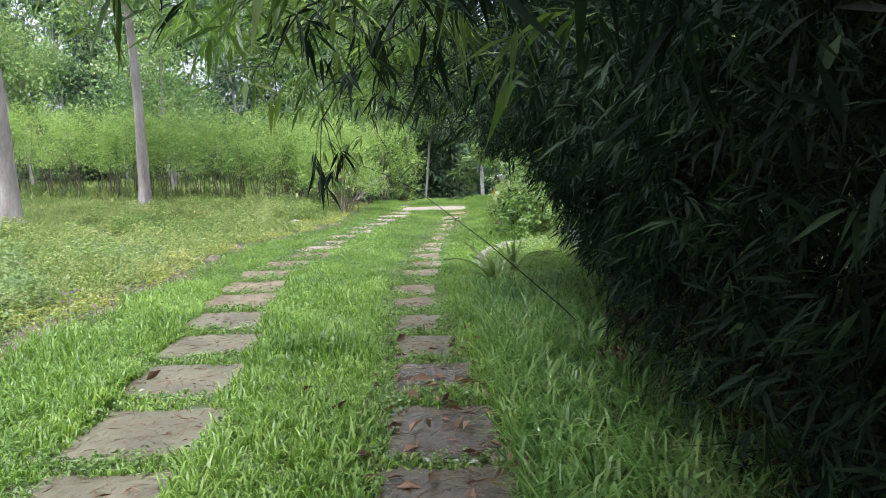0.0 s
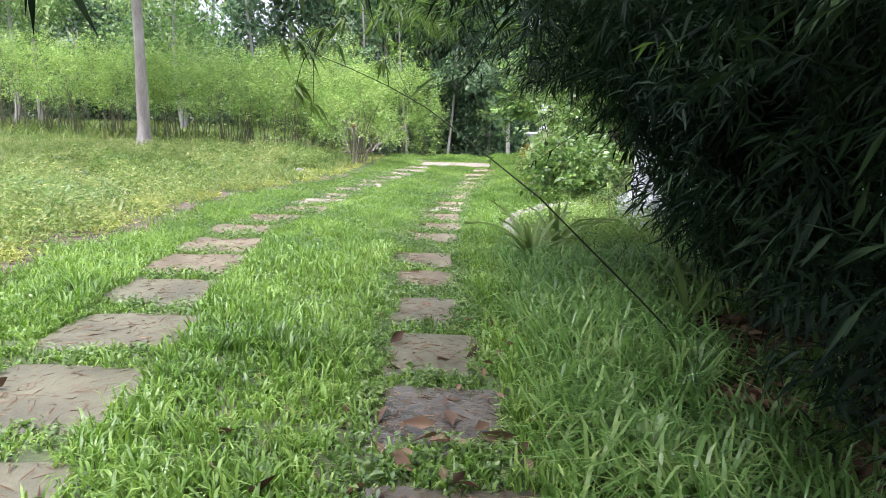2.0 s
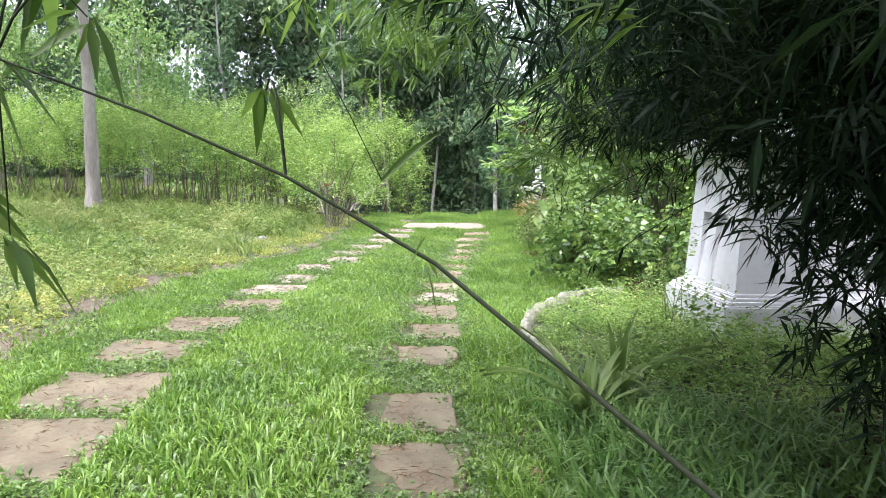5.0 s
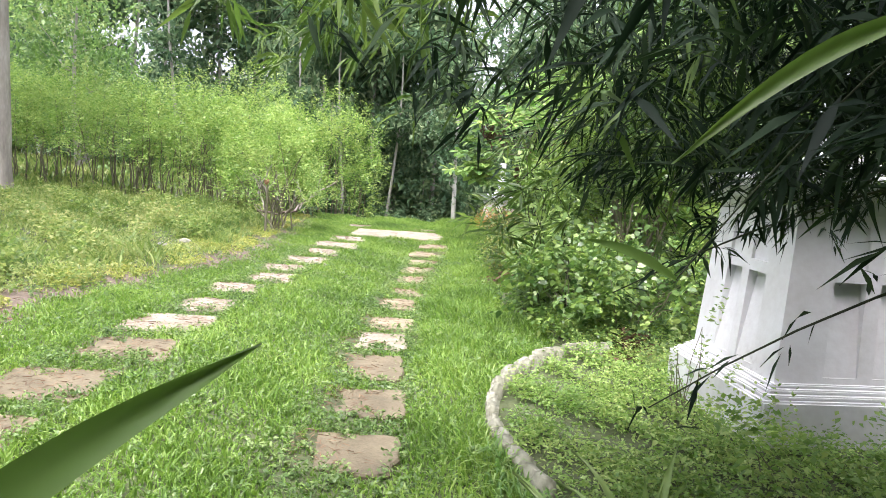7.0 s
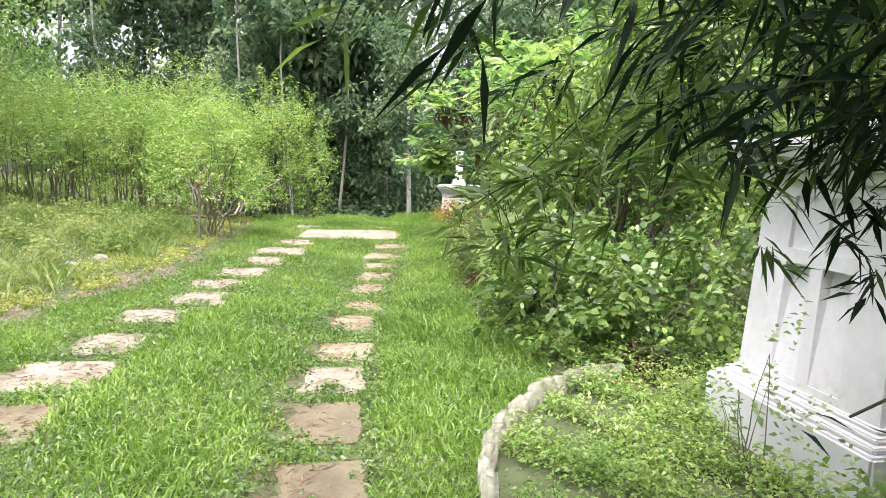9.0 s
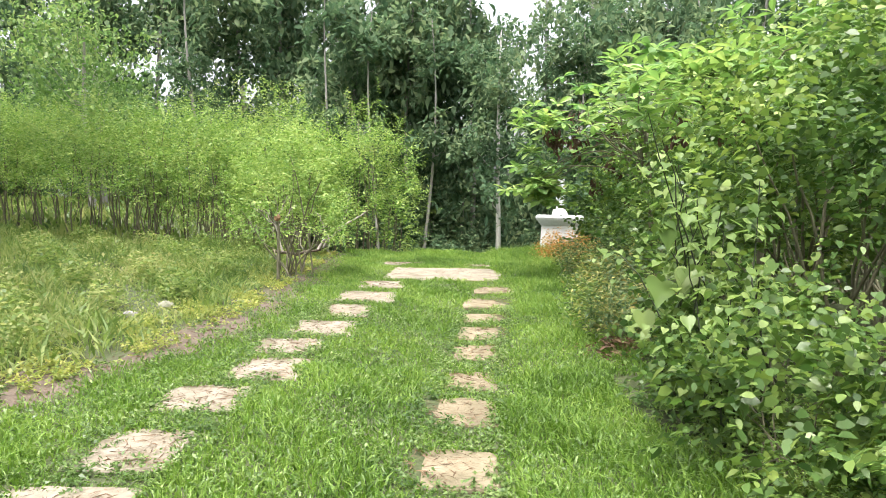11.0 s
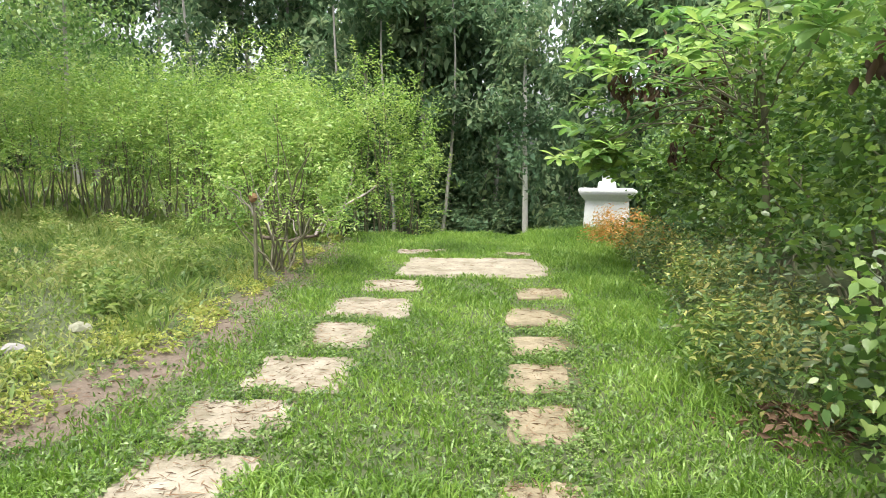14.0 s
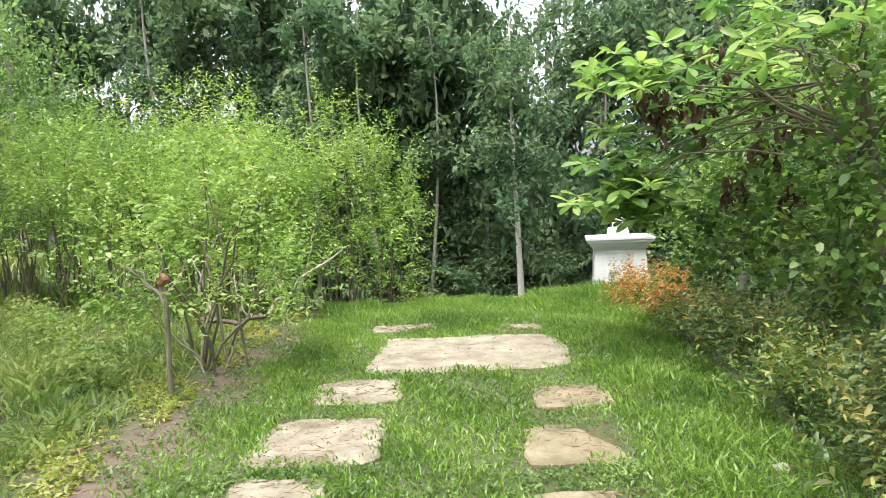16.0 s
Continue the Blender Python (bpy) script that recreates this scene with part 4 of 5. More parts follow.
hanging_sprays("bright bamboo frond reaching out beside the path", ((1.9, 8.2, 2.1), (1.0, 8.5, 1.62), (0.5, 8.6, 1.42), (0.2, 8.66, 1.32)),
               ((0.18, 8.67, 1.27), (0.26, 8.66, 1.35), (0.3, 8.63, 1.25), (0.38, 8.62, 1.41), (0.41, 8.58, 1.29), (0.45, 8.58, 1.37), (0.34, 8.59, 1.2), (0.47, 8.54, 1.25), (0.5, 8.57, 1.48),
                (0.7, 8.6, 1.47), (0.62, 8.6, 1.3), (0.85, 8.58, 1.4), (0.75, 8.5, 1.56), (0.95, 8.5, 1.5)), 0.125, 11, M_BAMBOO_LIT, 0.1, (-0.9, 0.0, -0.15))


def near_leaf(a, b, wide, stalk):
    """One bamboo leaf, cupped and pointed, on its thin stalk."""
    ob = thing("bamboo_leaf", "single long green bamboo leaf on a thin stalk", "leaf", *a)
    a, b = np.array(a), np.array(b)
    t = np.linspace(0, 1, 11)[:, None]
    mid = (b - a) * t + np.array([0, 0, 0.012]) * np.sin(np.pi * t)
    side = unit(np.cross(b - a, np.array([0.25, -1.0, 0.35])))
    w = wide / 2 * np.sin(np.pi * np.clip(t, 0.03, 1) ** 0.7) ** 0.8
    fold = np.array([0, 0.004, 0.0])
    v = np.stack([mid - side * w - fold, mid, mid + side * w - fold], 1).reshape(-1, 3)
    k = np.arange(10)[:, None] * 3
    mesh_part("blade", raw_mesh("blade", v, [np.concatenate([k + np.array([0, 1, 4, 3]), k + np.array([1, 2, 5, 4])])]), M_BAMBOO_LIT, ob)
    v, f = tube(bend((0, 0, 0), np.array(stalk) - a, 0.1, 10), np.linspace(0.0012, 0.003, 10), 5)
    mesh_part("stalk", raw_mesh("stalk", v, f), M_CULM, ob)


near_leaf((-0.34, 5.665, 1.31), (-0.191, 5.715, 1.432), 0.018, (-1.0, 5.75, 2.3))
near_leaf((0.12, 5.845, 1.592), (-0.01, 5.845, 1.503), 0.011, (0.8, 5.8, 2.2))
near_leaf((0.28, 6.515, 1.345), (0.126, 6.515, 1.4), 0.018, (0.9, 6.3, 2.0))

# ---- strap-leaved plants ----
def strap_plant(x, y, n, size):
    ob = thing("strap_leaf_plant", "clump of long arching strap leaves in the grass", "plant", x, y, ground_at(x, y), "strap-leaved plants")
    for i in range(n):
        a, s = rng.uniform(0, 2 * np.pi), size * rng.uniform(0.7, 1.2)
        reach = s * rng.uniform(0.2, 1.0)
        t = np.linspace(0, 1, 8)
        mid = np.stack([np.cos(a) * reach * t ** 1.6, np.sin(a) * reach * t ** 1.6, s * (t - 0.45 * reach / s * t ** 3)], 1)
        side = np.array([-np.sin(a), np.cos(a), 0]) * (0.024 * np.sin(np.pi * (0.12 + 0.88 * t)) ** 0.6 * (1 - t ** 4))[:, None]
        fold = np.array([0, 0, 0.012])
        v = np.stack([mid - side + fold, mid, mid + side + fold], 1).reshape(-1, 3)
        k = np.arange(7)[:, None] * 3
        f = np.concatenate([k + np.array([0, 1, 4, 3]), k + np.array([1, 2, 5, 4])])
        mesh_part("leaf", raw_mesh("leaf", v, [f]), M_STRAP, ob)


strap_plant(0.54, 7.36, 24, 0.62)
strap_plant(0.78, 7.7, 13, 0.68)
strap_plant(1.25, 5.5, 7, 0.55)


# ---- shrubs ----
def shrub(name, label, category, x, y, r, tall, low, mat, size, count, stems=12, shape=0.45, seed=0, z=None, ratio=1.0, group="", rise=0.25):
    """Many-stemmed shrub: stems fan out from the base, leaf clusters ride on an uneven dome with gaps."""
    g = np.random.default_rng(seed)
    z = ground_at(x, y) if z is None else z
    ob = thing(name, label, category, x, y, z, group)
    nc = max(12, count // 42)
    a, e = g.uniform(0, 2 * np.pi, nc), np.arcsin(g.uniform(-0.25, 1, nc))
    rad = (0.62 + 0.38 * g.uniform(0, 1, nc) ** 0.4) * (1 + 0.16 * np.sin(3 * a + seed) + 0.12 * np.sin(7 * a + 2 * e))
    cz = low + (tall - low) * (0.28 + 0.72 * np.sin(e) * rad)
    c = np.stack([r * np.cos(e) * np.cos(a) * rad, r * ratio * np.cos(e) * np.sin(a) * rad, np.maximum(cz, low * 0.8)], 1)
    per = 9
    n = count // per
    root = c[g.integers(0, nc, n)] + g.normal(size=(n, 3)) * (0.05 + r * 0.055)
    twig = unit(unit(root - np.array([0, 0, low])) * 0.6 + g.normal(size=(n, 3)) * 0.5 + np.array([0, 0, rise]))
    k, j = np.repeat(np.arange(n), per), np.tile(np.arange(per), n)
    flat = unit(np.cross(twig, g.normal(size=(n, 3)) * 0.4 + np.array([0, 0, 1.0])))[k]
    at = root[k] + twig[k] * (j * size * 0.5 + g.normal(size=n * per) * size * 0.1)[:, None]
    way = flat * np.where(j % 2, 1.0, -1.0)[:, None] + twig[k] * 0.6 + g.normal(size=(n * per, 3)) * 0.25
    s = size * g.uniform(0.6, 1.35, n * per) * (1.15 - 0.05 * j)
    v, f = leaves(g, at, way, s, s * shape, 0.15, 0.2, "oval" if 0.069 < size < 0.2 and mat is not M_SHRUB else True)
    mesh_part("foliage", raw_mesh("foliage", v, f), mat, ob)
    for i in range(stems):
        end = c[g.integers(0, nc)] * 0.92
        foot = 0.38 if stems > 24 else 0.18
        root = np.array([g.normal() * r * foot, g.normal() * r * foot * ratio, -0.05])
        if stems > 24:
            root[:2] = end[:2] * 0.8 + g.normal(size=2) * 0.12
        v, f = tube(bend(root, end, 0.15 * tall * g.uniform(-0.2, 1), 7, 0.02 * r, g), np.linspace(0.012, 0.004, 7) * (0.6 + 0.35 * tall) * min(1.0, 0.15 + r), 5)
        mesh_part("stem", raw_mesh("stem", v, f), M_TWIG, ob)
    return ob


BUSH = "light green feathery shrub on thin bare stems"
for i, (x, y, r, tall) in enumerate([(-2.3, 24.6, 1.35, 3.35), (-4.7, 25.4, 1.9, 4.1), (-6.9, 25.0, 1.9, 3.3), (-9.0, 25.6, 2.0, 3.1), (-11.4, 26.2, 1.9, 3.1), (-13.6, 26.8, 2.0, 3.3), (-16.6, 27.6, 2.6, 3.6), (-6.4, 27.6, 2.0, 3.9), (-19.2, 28, 2.6, 3.8), (-3.6, 23.3, 1.1, 2.5)]):
    shrub("shrub", BUSH, "shrub", x, y, r, tall, 1.0 if x < -6 else 0.9 if x < -4 else 0.45, M_SHRUB, 0.085, 13500, 26, 0.42, 40 + i, group="light green shrubs")
shrub("pollarded_shrub", "pale leafy shrub with cut-back stems", "shrub", -2.85, 19.6, 1.0, 2.3, 0.25, M_SHRUB, 0.07, 4200, 14, 0.45, 61)
shrub("shrub", "low green bush at the edge of the crest", "shrub", -1.5, 24.6, 0.6, 0.8, 0.1, M_SHRUB, 0.09, 700, 6, 0.45, 62)

HEDGE = "dense green broad-leaved shrub beside the lawn"
for i, (x, y, r, tall, n, size) in enumerate([(2.85, 13.5, 1.05, 2.6, 5200, 0.1), (3.15, 15.0, 1.25, 2.9, 6000, 0.1), (3.4, 17.2, 1.35, 2.6, 5500, 0.11), (3.5, 19.6, 1.5, 2.5, 5200, 0.11),
                                              (4.4, 22.2, 1.6, 2.3, 4500, 0.12), (4.9, 14.0, 1.8, 3.6, 5000, 0.13), (5.6, 17.5, 2.0, 3.9, 5000, 0.13), (6.3, 21.5, 2.2, 3.9, 4500, 0.14), (5.2, 10.8, 1.6, 2.6, 4200, 0.12), (3.4, 12.0, 0.9, 1.5, 3000, 0.09)]):
    shrub("shrub", HEDGE, "shrub", x, y, r, tall, 0.75 if i in (0, 1) else 0.15, M_HEDGE, size * 0.82, int(n * 1.35), 16 if i in (0, 1) else 10, 0.5, 80 + i, group="hedge shrubs")
for i, (x, y, r, tall) in enumerate([(1.75, 12.9, 0.5, 1.0), (1.5, 11.9, 0.55, 0.75), (2.0, 11.5, 0.55, 0.9), (1.85, 14.0, 0.45, 1.2)]):
    shrub("weedy_shrub", "small leafy green bush at the lawn edge", "shrub", x, y, r, tall, 0.08, M_HEDGE, 0.075, 1500, 6, 0.55, 100 + i, group="small bushes")
for i, (x, y, r, tall, mat) in enumerate([(1.4, 14.7, 0.3, 0.62, M_CROTON), (1.25, 15.35, 0.2, 0.4, M_CROTON_GOLD), (1.65, 15.4, 0.36, 0.7, M_CROTON), (1.55, 16.2, 0.32, 0.6, M_CROTON), (1.85, 16.7, 0.38, 0.75, M_CROTON), (1.7, 17.3, 0.32, 0.5, M_CROTON_GOLD),
                                          (1.95, 18.0, 0.4, 0.65, M_CROTON), (1.85, 18.9, 0.36, 0.6, M_CROTON), (2.05, 19.8, 0.42, 0.6, M_CROTON_GOLD), (2.1, 20.9, 0.45, 0.45, M_CROTON_RED), (2.2, 22.0, 0.5, 0.45, M_CROTON_RED), (2.45, 23.2, 0.5, 0.34, M_CROTON_RED)]):
    kind = {M_CROTON: "low shrub with dark green and bronze leaves", M_CROTON_GOLD: "low shrub with golden yellow-green young leaves", M_CROTON_RED: "low shrub with orange-red young leaves"}[mat]
    shrub("croton", kind, "shrub", x, y, r * 0.88, tall * 0.8, 0.06, mat, 0.07, 1000, 8, 0.24, 120 + i, group="edging shrubs", rise=1.2)

shrub("twiggy_bush", "sparse twiggy bush at the pedestal's foot", "shrub", 1.72, 9.62, 0.28, 0.62, 0.05, M_SHRUB2, 0.045, 260, 9, 0.5, 150)
shrub("twiggy_bush", "low leafy bush beside the pedestal", "shrub", 1.75, 8.55, 0.5, 0.3, 0.02, M_SHRUB, 0.045, 1300, 6, 0.5, 151)

# ---- climbing plant with heart-shaped leaves ----
def heart_leaves(g, at, way, size):
    """Broad pointed leaves with two lobes at the stalk."""
    n = len(at)
    way = unit(way)
    side = unit(np.cross(way, np.array([0, 0, 1.0]) + g.normal(size=(n, 3)) * 0.3))
    up = np.cross(side, way)
    s = size[:, None]
    half = ((-0.13, 0.2, 0.03), (-0.02, 0.39, 0.07), (0.2, 0.45, 0.08), (0.44, 0.36, 0.05), (0.72, 0.15, -0.03))
    shape = ((0, 0, 0), *half, (1.0, 0, -0.16), *[(a, -b, c) for a, b, c in reversed(half)], (0.42, 0, -0.04))
    v = np.stack([at + way * s * a + side * s * b + up * s * c for a, b, c in shape], 1).reshape(-1, 3)
    k = np.arange(n)[:, None] * 13
    return v, [np.concatenate([k + np.array((12, i, (i + 1) % 12)) for i in range(12)])]


g = np.random.default_rng(200)
vine = thing("climbing_plant", "tall soft climbing plant with heart-shaped green leaves", "plant", 1.5, 12.8, ground_at(1.5, 12.8))
for i in range(26):
    root = np.array([g.normal() * 0.25, g.normal() * 0.35, 0])
    top = np.array([g.normal() * 0.28 - 0.1, g.normal() * 0.45, g.uniform(0.4, 1.6)])
    if i < 3:
        top = np.array([-0.62 + 0.12 * i, -0.35 + 0.1 * i, 1.95 - 0.15 * i])
    p = bend(root, top, 0, 9, 0.03, g)
    v, f = tube(p, np.linspace(0.009, 0.003, 9), 5)
    mesh_part("stem", raw_mesh("stem", v, f), M_CULM, vine)
    m = 36
    at = p[g.integers(1, 9, m)] + g.normal(size=(m, 3)) * 0.09
    way = g.normal(size=(m, 3)) * np.array([0.7, 0.7, 0.3]) + np.array([-0.5, -0.5, -0.5])
    v, f = heart_leaves(g, at, way, g.uniform(0.04, 0.1, m))
    mesh_part("foliage", raw_mesh("foliage", v, f), M_VINE, vine)
at = np.array([(-0.42, -0.1, 0.92), (-0.28, -0.2, 1.0), (-0.5, 0.0, 0.7), (-0.3, -0.15, 0.55), (-0.12, -0.25, 0.74), (-0.18, -0.2, 0.42), (-0.4, -0.1, 1.25)])
v, f = heart_leaves(g, at, g.normal(size=(7, 3)) * 0.25 + np.array([-0.2, -0.55, -0.5]), np.array([0.23, 0.19, 0.17, 0.2, 0.16, 0.15, 0.14]))
mesh_part("foliage", raw_mesh("foliage", v, f), M_VINE, vine, "large heart-shaped leaves")

# ---- broad-leaved tree with withered leaves ----
def rosette(g, at, n, size):
    """A ring of long leaves, widest beyond the middle and rounded at the tip."""
    a = np.linspace(0, 2 * np.pi, n, endpoint=False) + g.uniform(0, 6)
    way = unit(np.stack([np.cos(a), np.sin(a), g.uniform(-0.5, 0.7, n)], 1))
    side = unit(np.cross(way, np.array([0, 0, 1.0]) + g.normal(size=(n, 3)) * 0.35))
    up = np.cross(side, way)
    s = (size * g.uniform(0.65, 1.2, n))[:, None]
    half = ((0.2, 0.06, 0.03), (0.45, 0.14, 0.04), (0.68, 0.18, 0.02), (0.86, 0.15, -0.04), (0.96, 0.07, -0.1))
    outline = ((0, 0, 0), *half, (1.0, 0, -0.13), *[(p, -q, r) for p, q, r in reversed(half)], (0.5, 0, -0.01))
    v = np.stack([at + way * s * p + side * s * q + up * s * r for p, q, r in outline], 1).reshape(-1, 3)
    k = np.arange(n)[:, None] * 13
    return v, [np.concatenate([k + np.array((12, i, (i + 1) % 12)) for i in range(12)])]


def withered(g, at, n, size):
    """A hanging bunch of dead leaves, each curled in on itself."""
    pieces = []
    for _ in range(n):
        s = size * g.uniform(0.6, 1.3)
        t = np.linspace(0, 1, 6)[:, None]
        a, turn = g.uniform(0, 6.28), g.uniform(-2.5, 2.5)
        ang = (a + turn * t)[:, 0]
        out = np.stack([np.cos(ang), np.sin(ang), np.zeros(6)], 1)
        mid = at + g.normal(size=3) * np.array([0.06, 0.06, 0.09]) + out * s * 0.25 * np.sin(2.4 * t + 0.3) - np.array([0, 0, 1.0]) * s * t * g.uniform(0.6, 1.0)
        across = np.stack([-np.sin(ang), np.cos(ang), 0.3 * np.sin(3 * ang)], 1) * s * 0.17 * np.sin(np.pi * np.clip(t, 0.08, 0.95)) ** 0.7
        cup = out * s * g.uniform(0.05, 0.2)
        v = np.stack([mid - across + cup, mid, mid + across + cup * 0.7], 1).reshape(-1, 3)
        k = np.arange(5)[:, None] * 3
        pieces.append((v, [np.concatenate([k + np.array([0, 1, 4, 3]), k + np.array([1, 2, 5, 4])])]))
    return pieces


def broad_tree(bx, by, label, tips, dead, seed):
    g = np.random.default_rng(seed)
    tree = thing("broad_leaved_tree", label, "tree", bx, by, ground_at(bx, by), "broad-leaved trees")
    org = np.array([bx, by, ground_at(bx, by)])
    v, f = tube(bend((0, 0, -0.1), (-0.25, 0.1, 2.3), 0, 8, 0.02, g), np.linspace(0.045, 0.03, 8), 8)
    mesh_part("trunk", raw_mesh("trunk", v, f), M_TWIG, tree)
    green, brown = [], []
    for tx, ty, tz in tips:
        end = np.array([tx, ty, tz]) - org
        p = bend((-0.25, 0.1, 1.5 + g.uniform(0, 0.8)), end, 0.3, 9, 0.03, g)
        v, f = tube(p, np.linspace(0.012, 0.004, 9), 6)
        mesh_part("branch", raw_mesh("branch", v, f), M_TWIG, tree)
        low = tz < 1.8
        for q in range(11 if low else 9):
            green.append(rosette(g, p[-1 if low else g.integers(6, 9)] + g.normal(size=3) * np.array([0.2, 0.2, 0.13]), 7, 0.21))
    for wx, wy, wz, n in dead:
        at = np.array([wx, wy, wz]) - org
        v, f = tube(bend((-0.2, 0.1, 2.2), at + np.array([0, 0, 0.05]), 0.25, 8, 0.02, g), np.linspace(0.008, 0.003, 8), 5)
        mesh_part("branch", raw_mesh("branch", v, f), M_TWIG, tree)
        brown += withered(g, at, n, 0.17)
    for pieces, mat, note in ((green, M_BIGLEAF, ""), (brown, M_WITHERED, "withered brown curled leaves")):
        if pieces:
            v, f = joined(pieces)
            mesh_part("foliage", raw_mesh("foliage", v, f), mat, tree, note)


TIPS = ((1.3, 19.7, 1.42), (1.45, 19.7, 1.38), (1.12, 19.6, 1.5), (1.35, 19.7, 1.6), (1.2, 19.6, 1.66), (1.55, 19.7, 1.5), (1.5, 19.9, 1.75), (1.25, 19.6, 2.1), (1.15, 19.4, 2.4), (1.0, 19.5, 2.65), (1.5, 19.5, 2.75), (1.8, 18.4, 2.9), (2.05, 19.4, 2.35), (2.3, 19.6, 2.9),
        (2.0, 17.0, 3.1), (2.6, 16.4, 2.8), (1.8, 19.6, 1.9), (2.4, 19.3, 2.2), (2.9, 18.6, 3.3), (1.7, 18.2, 2.5), (2.4, 17.8, 2.5), (3.0, 15.8, 3.4))
DEAD = ((1.44, 19.2, 2.3, 26), (1.71, 19.2, 2.26, 24), (2.62, 19.2, 2.25, 24), (2.34, 19.2, 1.85, 18), (2.12, 19.2, 1.56, 16), (2.61, 19.2, 1.5, 14), (2.08, 19.2, 2.42, 12), (2.38, 19.2, 2.42, 14), (1.6, 18.3, 2.6, 8))
broad_tree(2.75, 17.9, "small tree with big pale leaves and withered brown ones", TIPS, DEAD, 300)
broad_tree(3.0, 15.2, "small tree with big bright green leaves above the hedge", ((1.75, 15.0, 2.35), (2.1, 14.9, 2.45), (2.5, 14.9, 2.55), (1.6, 15.5, 2.4), (2.9, 14.8, 2.7), (2.3, 15.6, 2.85), (1.95, 16.0, 2.75), (3.2, 14.6, 3.0)), ((2.0, 15.2, 2.1, 8), (2.5, 15.1, 2.2, 7)), 301)

# ---- trees ----
def tree_thing(label, x, y, z, tall, trunk, r, low, leaf, count, mat, bark, seed, group, sway=0.4, limbs=9):
    g = np.random.default_rng(seed)
    ob = thing("tree", label, "tree", x, y, z, group)
    t = np.linspace(0, 1, 12) ** 1.6
    p = np.stack([sway * np.sin(t * 3 + seed) * t, sway * np.cos(t * 2.3 + seed) * t - sway * t, t * tall * 0.95 - 0.15], 1)
    flare = trunk * (1 - 0.75 * t) * (1 + 0.4 * np.exp(-t * tall / 0.35))
    v, f = tube(p, flare * g.uniform(0.94, 1.06, 12), 14)
    lobes = np.arctan2(v[:, 1] - np.interp(v[:, 2], p[:, 2], p[:, 1]), v[:, 0] - np.interp(v[:, 2], p[:, 2], p[:, 0]))
    v[:, :2] *= (1 + 0.1 * np.sin(5 * lobes + seed) * np.exp(-np.maximum(v[:, 2], 0) / 0.5))[:, None]
    mesh_part("trunk", raw_mesh("trunk", v, f), bark, ob)
    ends = []
    for i in range(limbs):
        s = g.uniform(low / tall, 0.92)
        root = np.array([np.interp(s, t, p[:, k]) for k in range(3)])
        a = g.uniform(0, 2 * np.pi)
        reach = r * g.uniform(0.5, 1.0) * (1.15 - 0.6 * s)
        end = root + np.array([np.cos(a) * reach, np.sin(a) * reach, reach * g.uniform(0.3, 0.9)])
        v, f = tube(bend(root, end, -0.1 * reach, 6, 0.04 * reach, g), np.linspace(trunk * 0.32 * (1.1 - s), trunk * 0.05, 6), 5)
        mesh_part("limb", raw_mesh("limb", v, f), bark, ob)
        ends.append(end)
        ends.append((end + root) / 2 + g.normal(size=3) * 0.3)
    ends = np.array(ends + [p[-1], p[-2]])
    nc = max(len(ends) * 3, 24)
    c = ends[g.integers(0, len(ends), nc)] + g.normal(size=(nc, 3)) * np.array([0.3, 0.3, 0.22]) * r
    k = g.integers(0, nc, count)
    at = c[k] + g.normal(size=(count, 3)) * r * 0.14
    way = g.normal(size=(count, 3)) + np.array([0, 0, -0.2])
    s = leaf * g.uniform(0.6, 1.4, count)
    v, f = leaves(g, at, way, s, s * 0.5, 0.1, 0.1, True)
    mesh_part("crown", raw_mesh("crown", v, f), mat, ob)
    return ob


tree_thing("tall tree with pale smooth trunk in the meadow", -9.9, 22.5, ground_at(-9.9, 22.5), 13, 0.19, 3.5, 5.5, 0.16, 9000, M_TREE, M_BARK, 1, "meadow trees", 0.3)
tree_thing("tall tree with pale peeling trunk in the meadow", -9.35, 14.6, ground_at(-9.35, 14.6), 13, 0.22, 3.5, 6, 0.16, 9000, M_TREE, M_BARK, 2, "meadow trees", 0.25)
tree_thing("slender tree with a pale trunk below the crest", 2.3, 39.5, ground_at(2.3, 39.5), 12.5, 0.14, 2.0, 2.6, 0.26, 4200, M_FOREST, M_PALEBARK, 3, "slender trees", 0.2)

kinds = [tree_thing("tall dark tree of the wood behind the lawn", 0, 0, 0, tall, 0.15, 2.6, 2.6, 0.44, 4200, M_FOREST, M_FORESTBARK, 500 + i, "wood", 0.6, 18) for i, tall in enumerate((13, 16, 12, 14.5, 17))]
light = [tree_thing("light green tree at the edge of the wood", 0, 0, 0, tall, 0.14, 2.8, 1.5, 0.2, 5500, M_TREE, M_FORESTBARK, 600 + i, "light trees", 0.5, 14) for i, tall in enumerate((7.5, 9.0, 6.5))]
slim = tree_thing("slender pale-stemmed tree before the wood", -3.5, 42.5, ground_at(-3.5, 42.5), 14, 0.1, 1.5, 6.5, 0.36, 1500, M_FOREST, M_FORESTBARK, 650, "slender trees", 0.7, 9)
for i, (x, y) in enumerate([(-12.5, 43), (-6.2, 42.5), (-1.4, 43.5), (0.6, 46), (6.8, 43.6), (13, 43), (-23.5, 44)]):
    copy_thing(slim, pose(x, y, ground_at(x, y), 0, 0, 51 * i))
g = np.random.default_rng(77)
spots = []
for row, (r0, step) in enumerate(((0, 3.2), (5.0, 3.0), (9.5, 3.6))):
    for q in np.arange(-40, 42, step):
        spots.append((q + g.normal() * 0.5, 46 + r0 + 0.004 * q * q + g.normal() * 0.8))
for q in np.arange(-8, 48, 6.0):
    spots.append((-34 + 0.1 * q + g.normal(), q + g.normal()))
    spots.append((34 + g.normal() * 2, q + g.normal()))
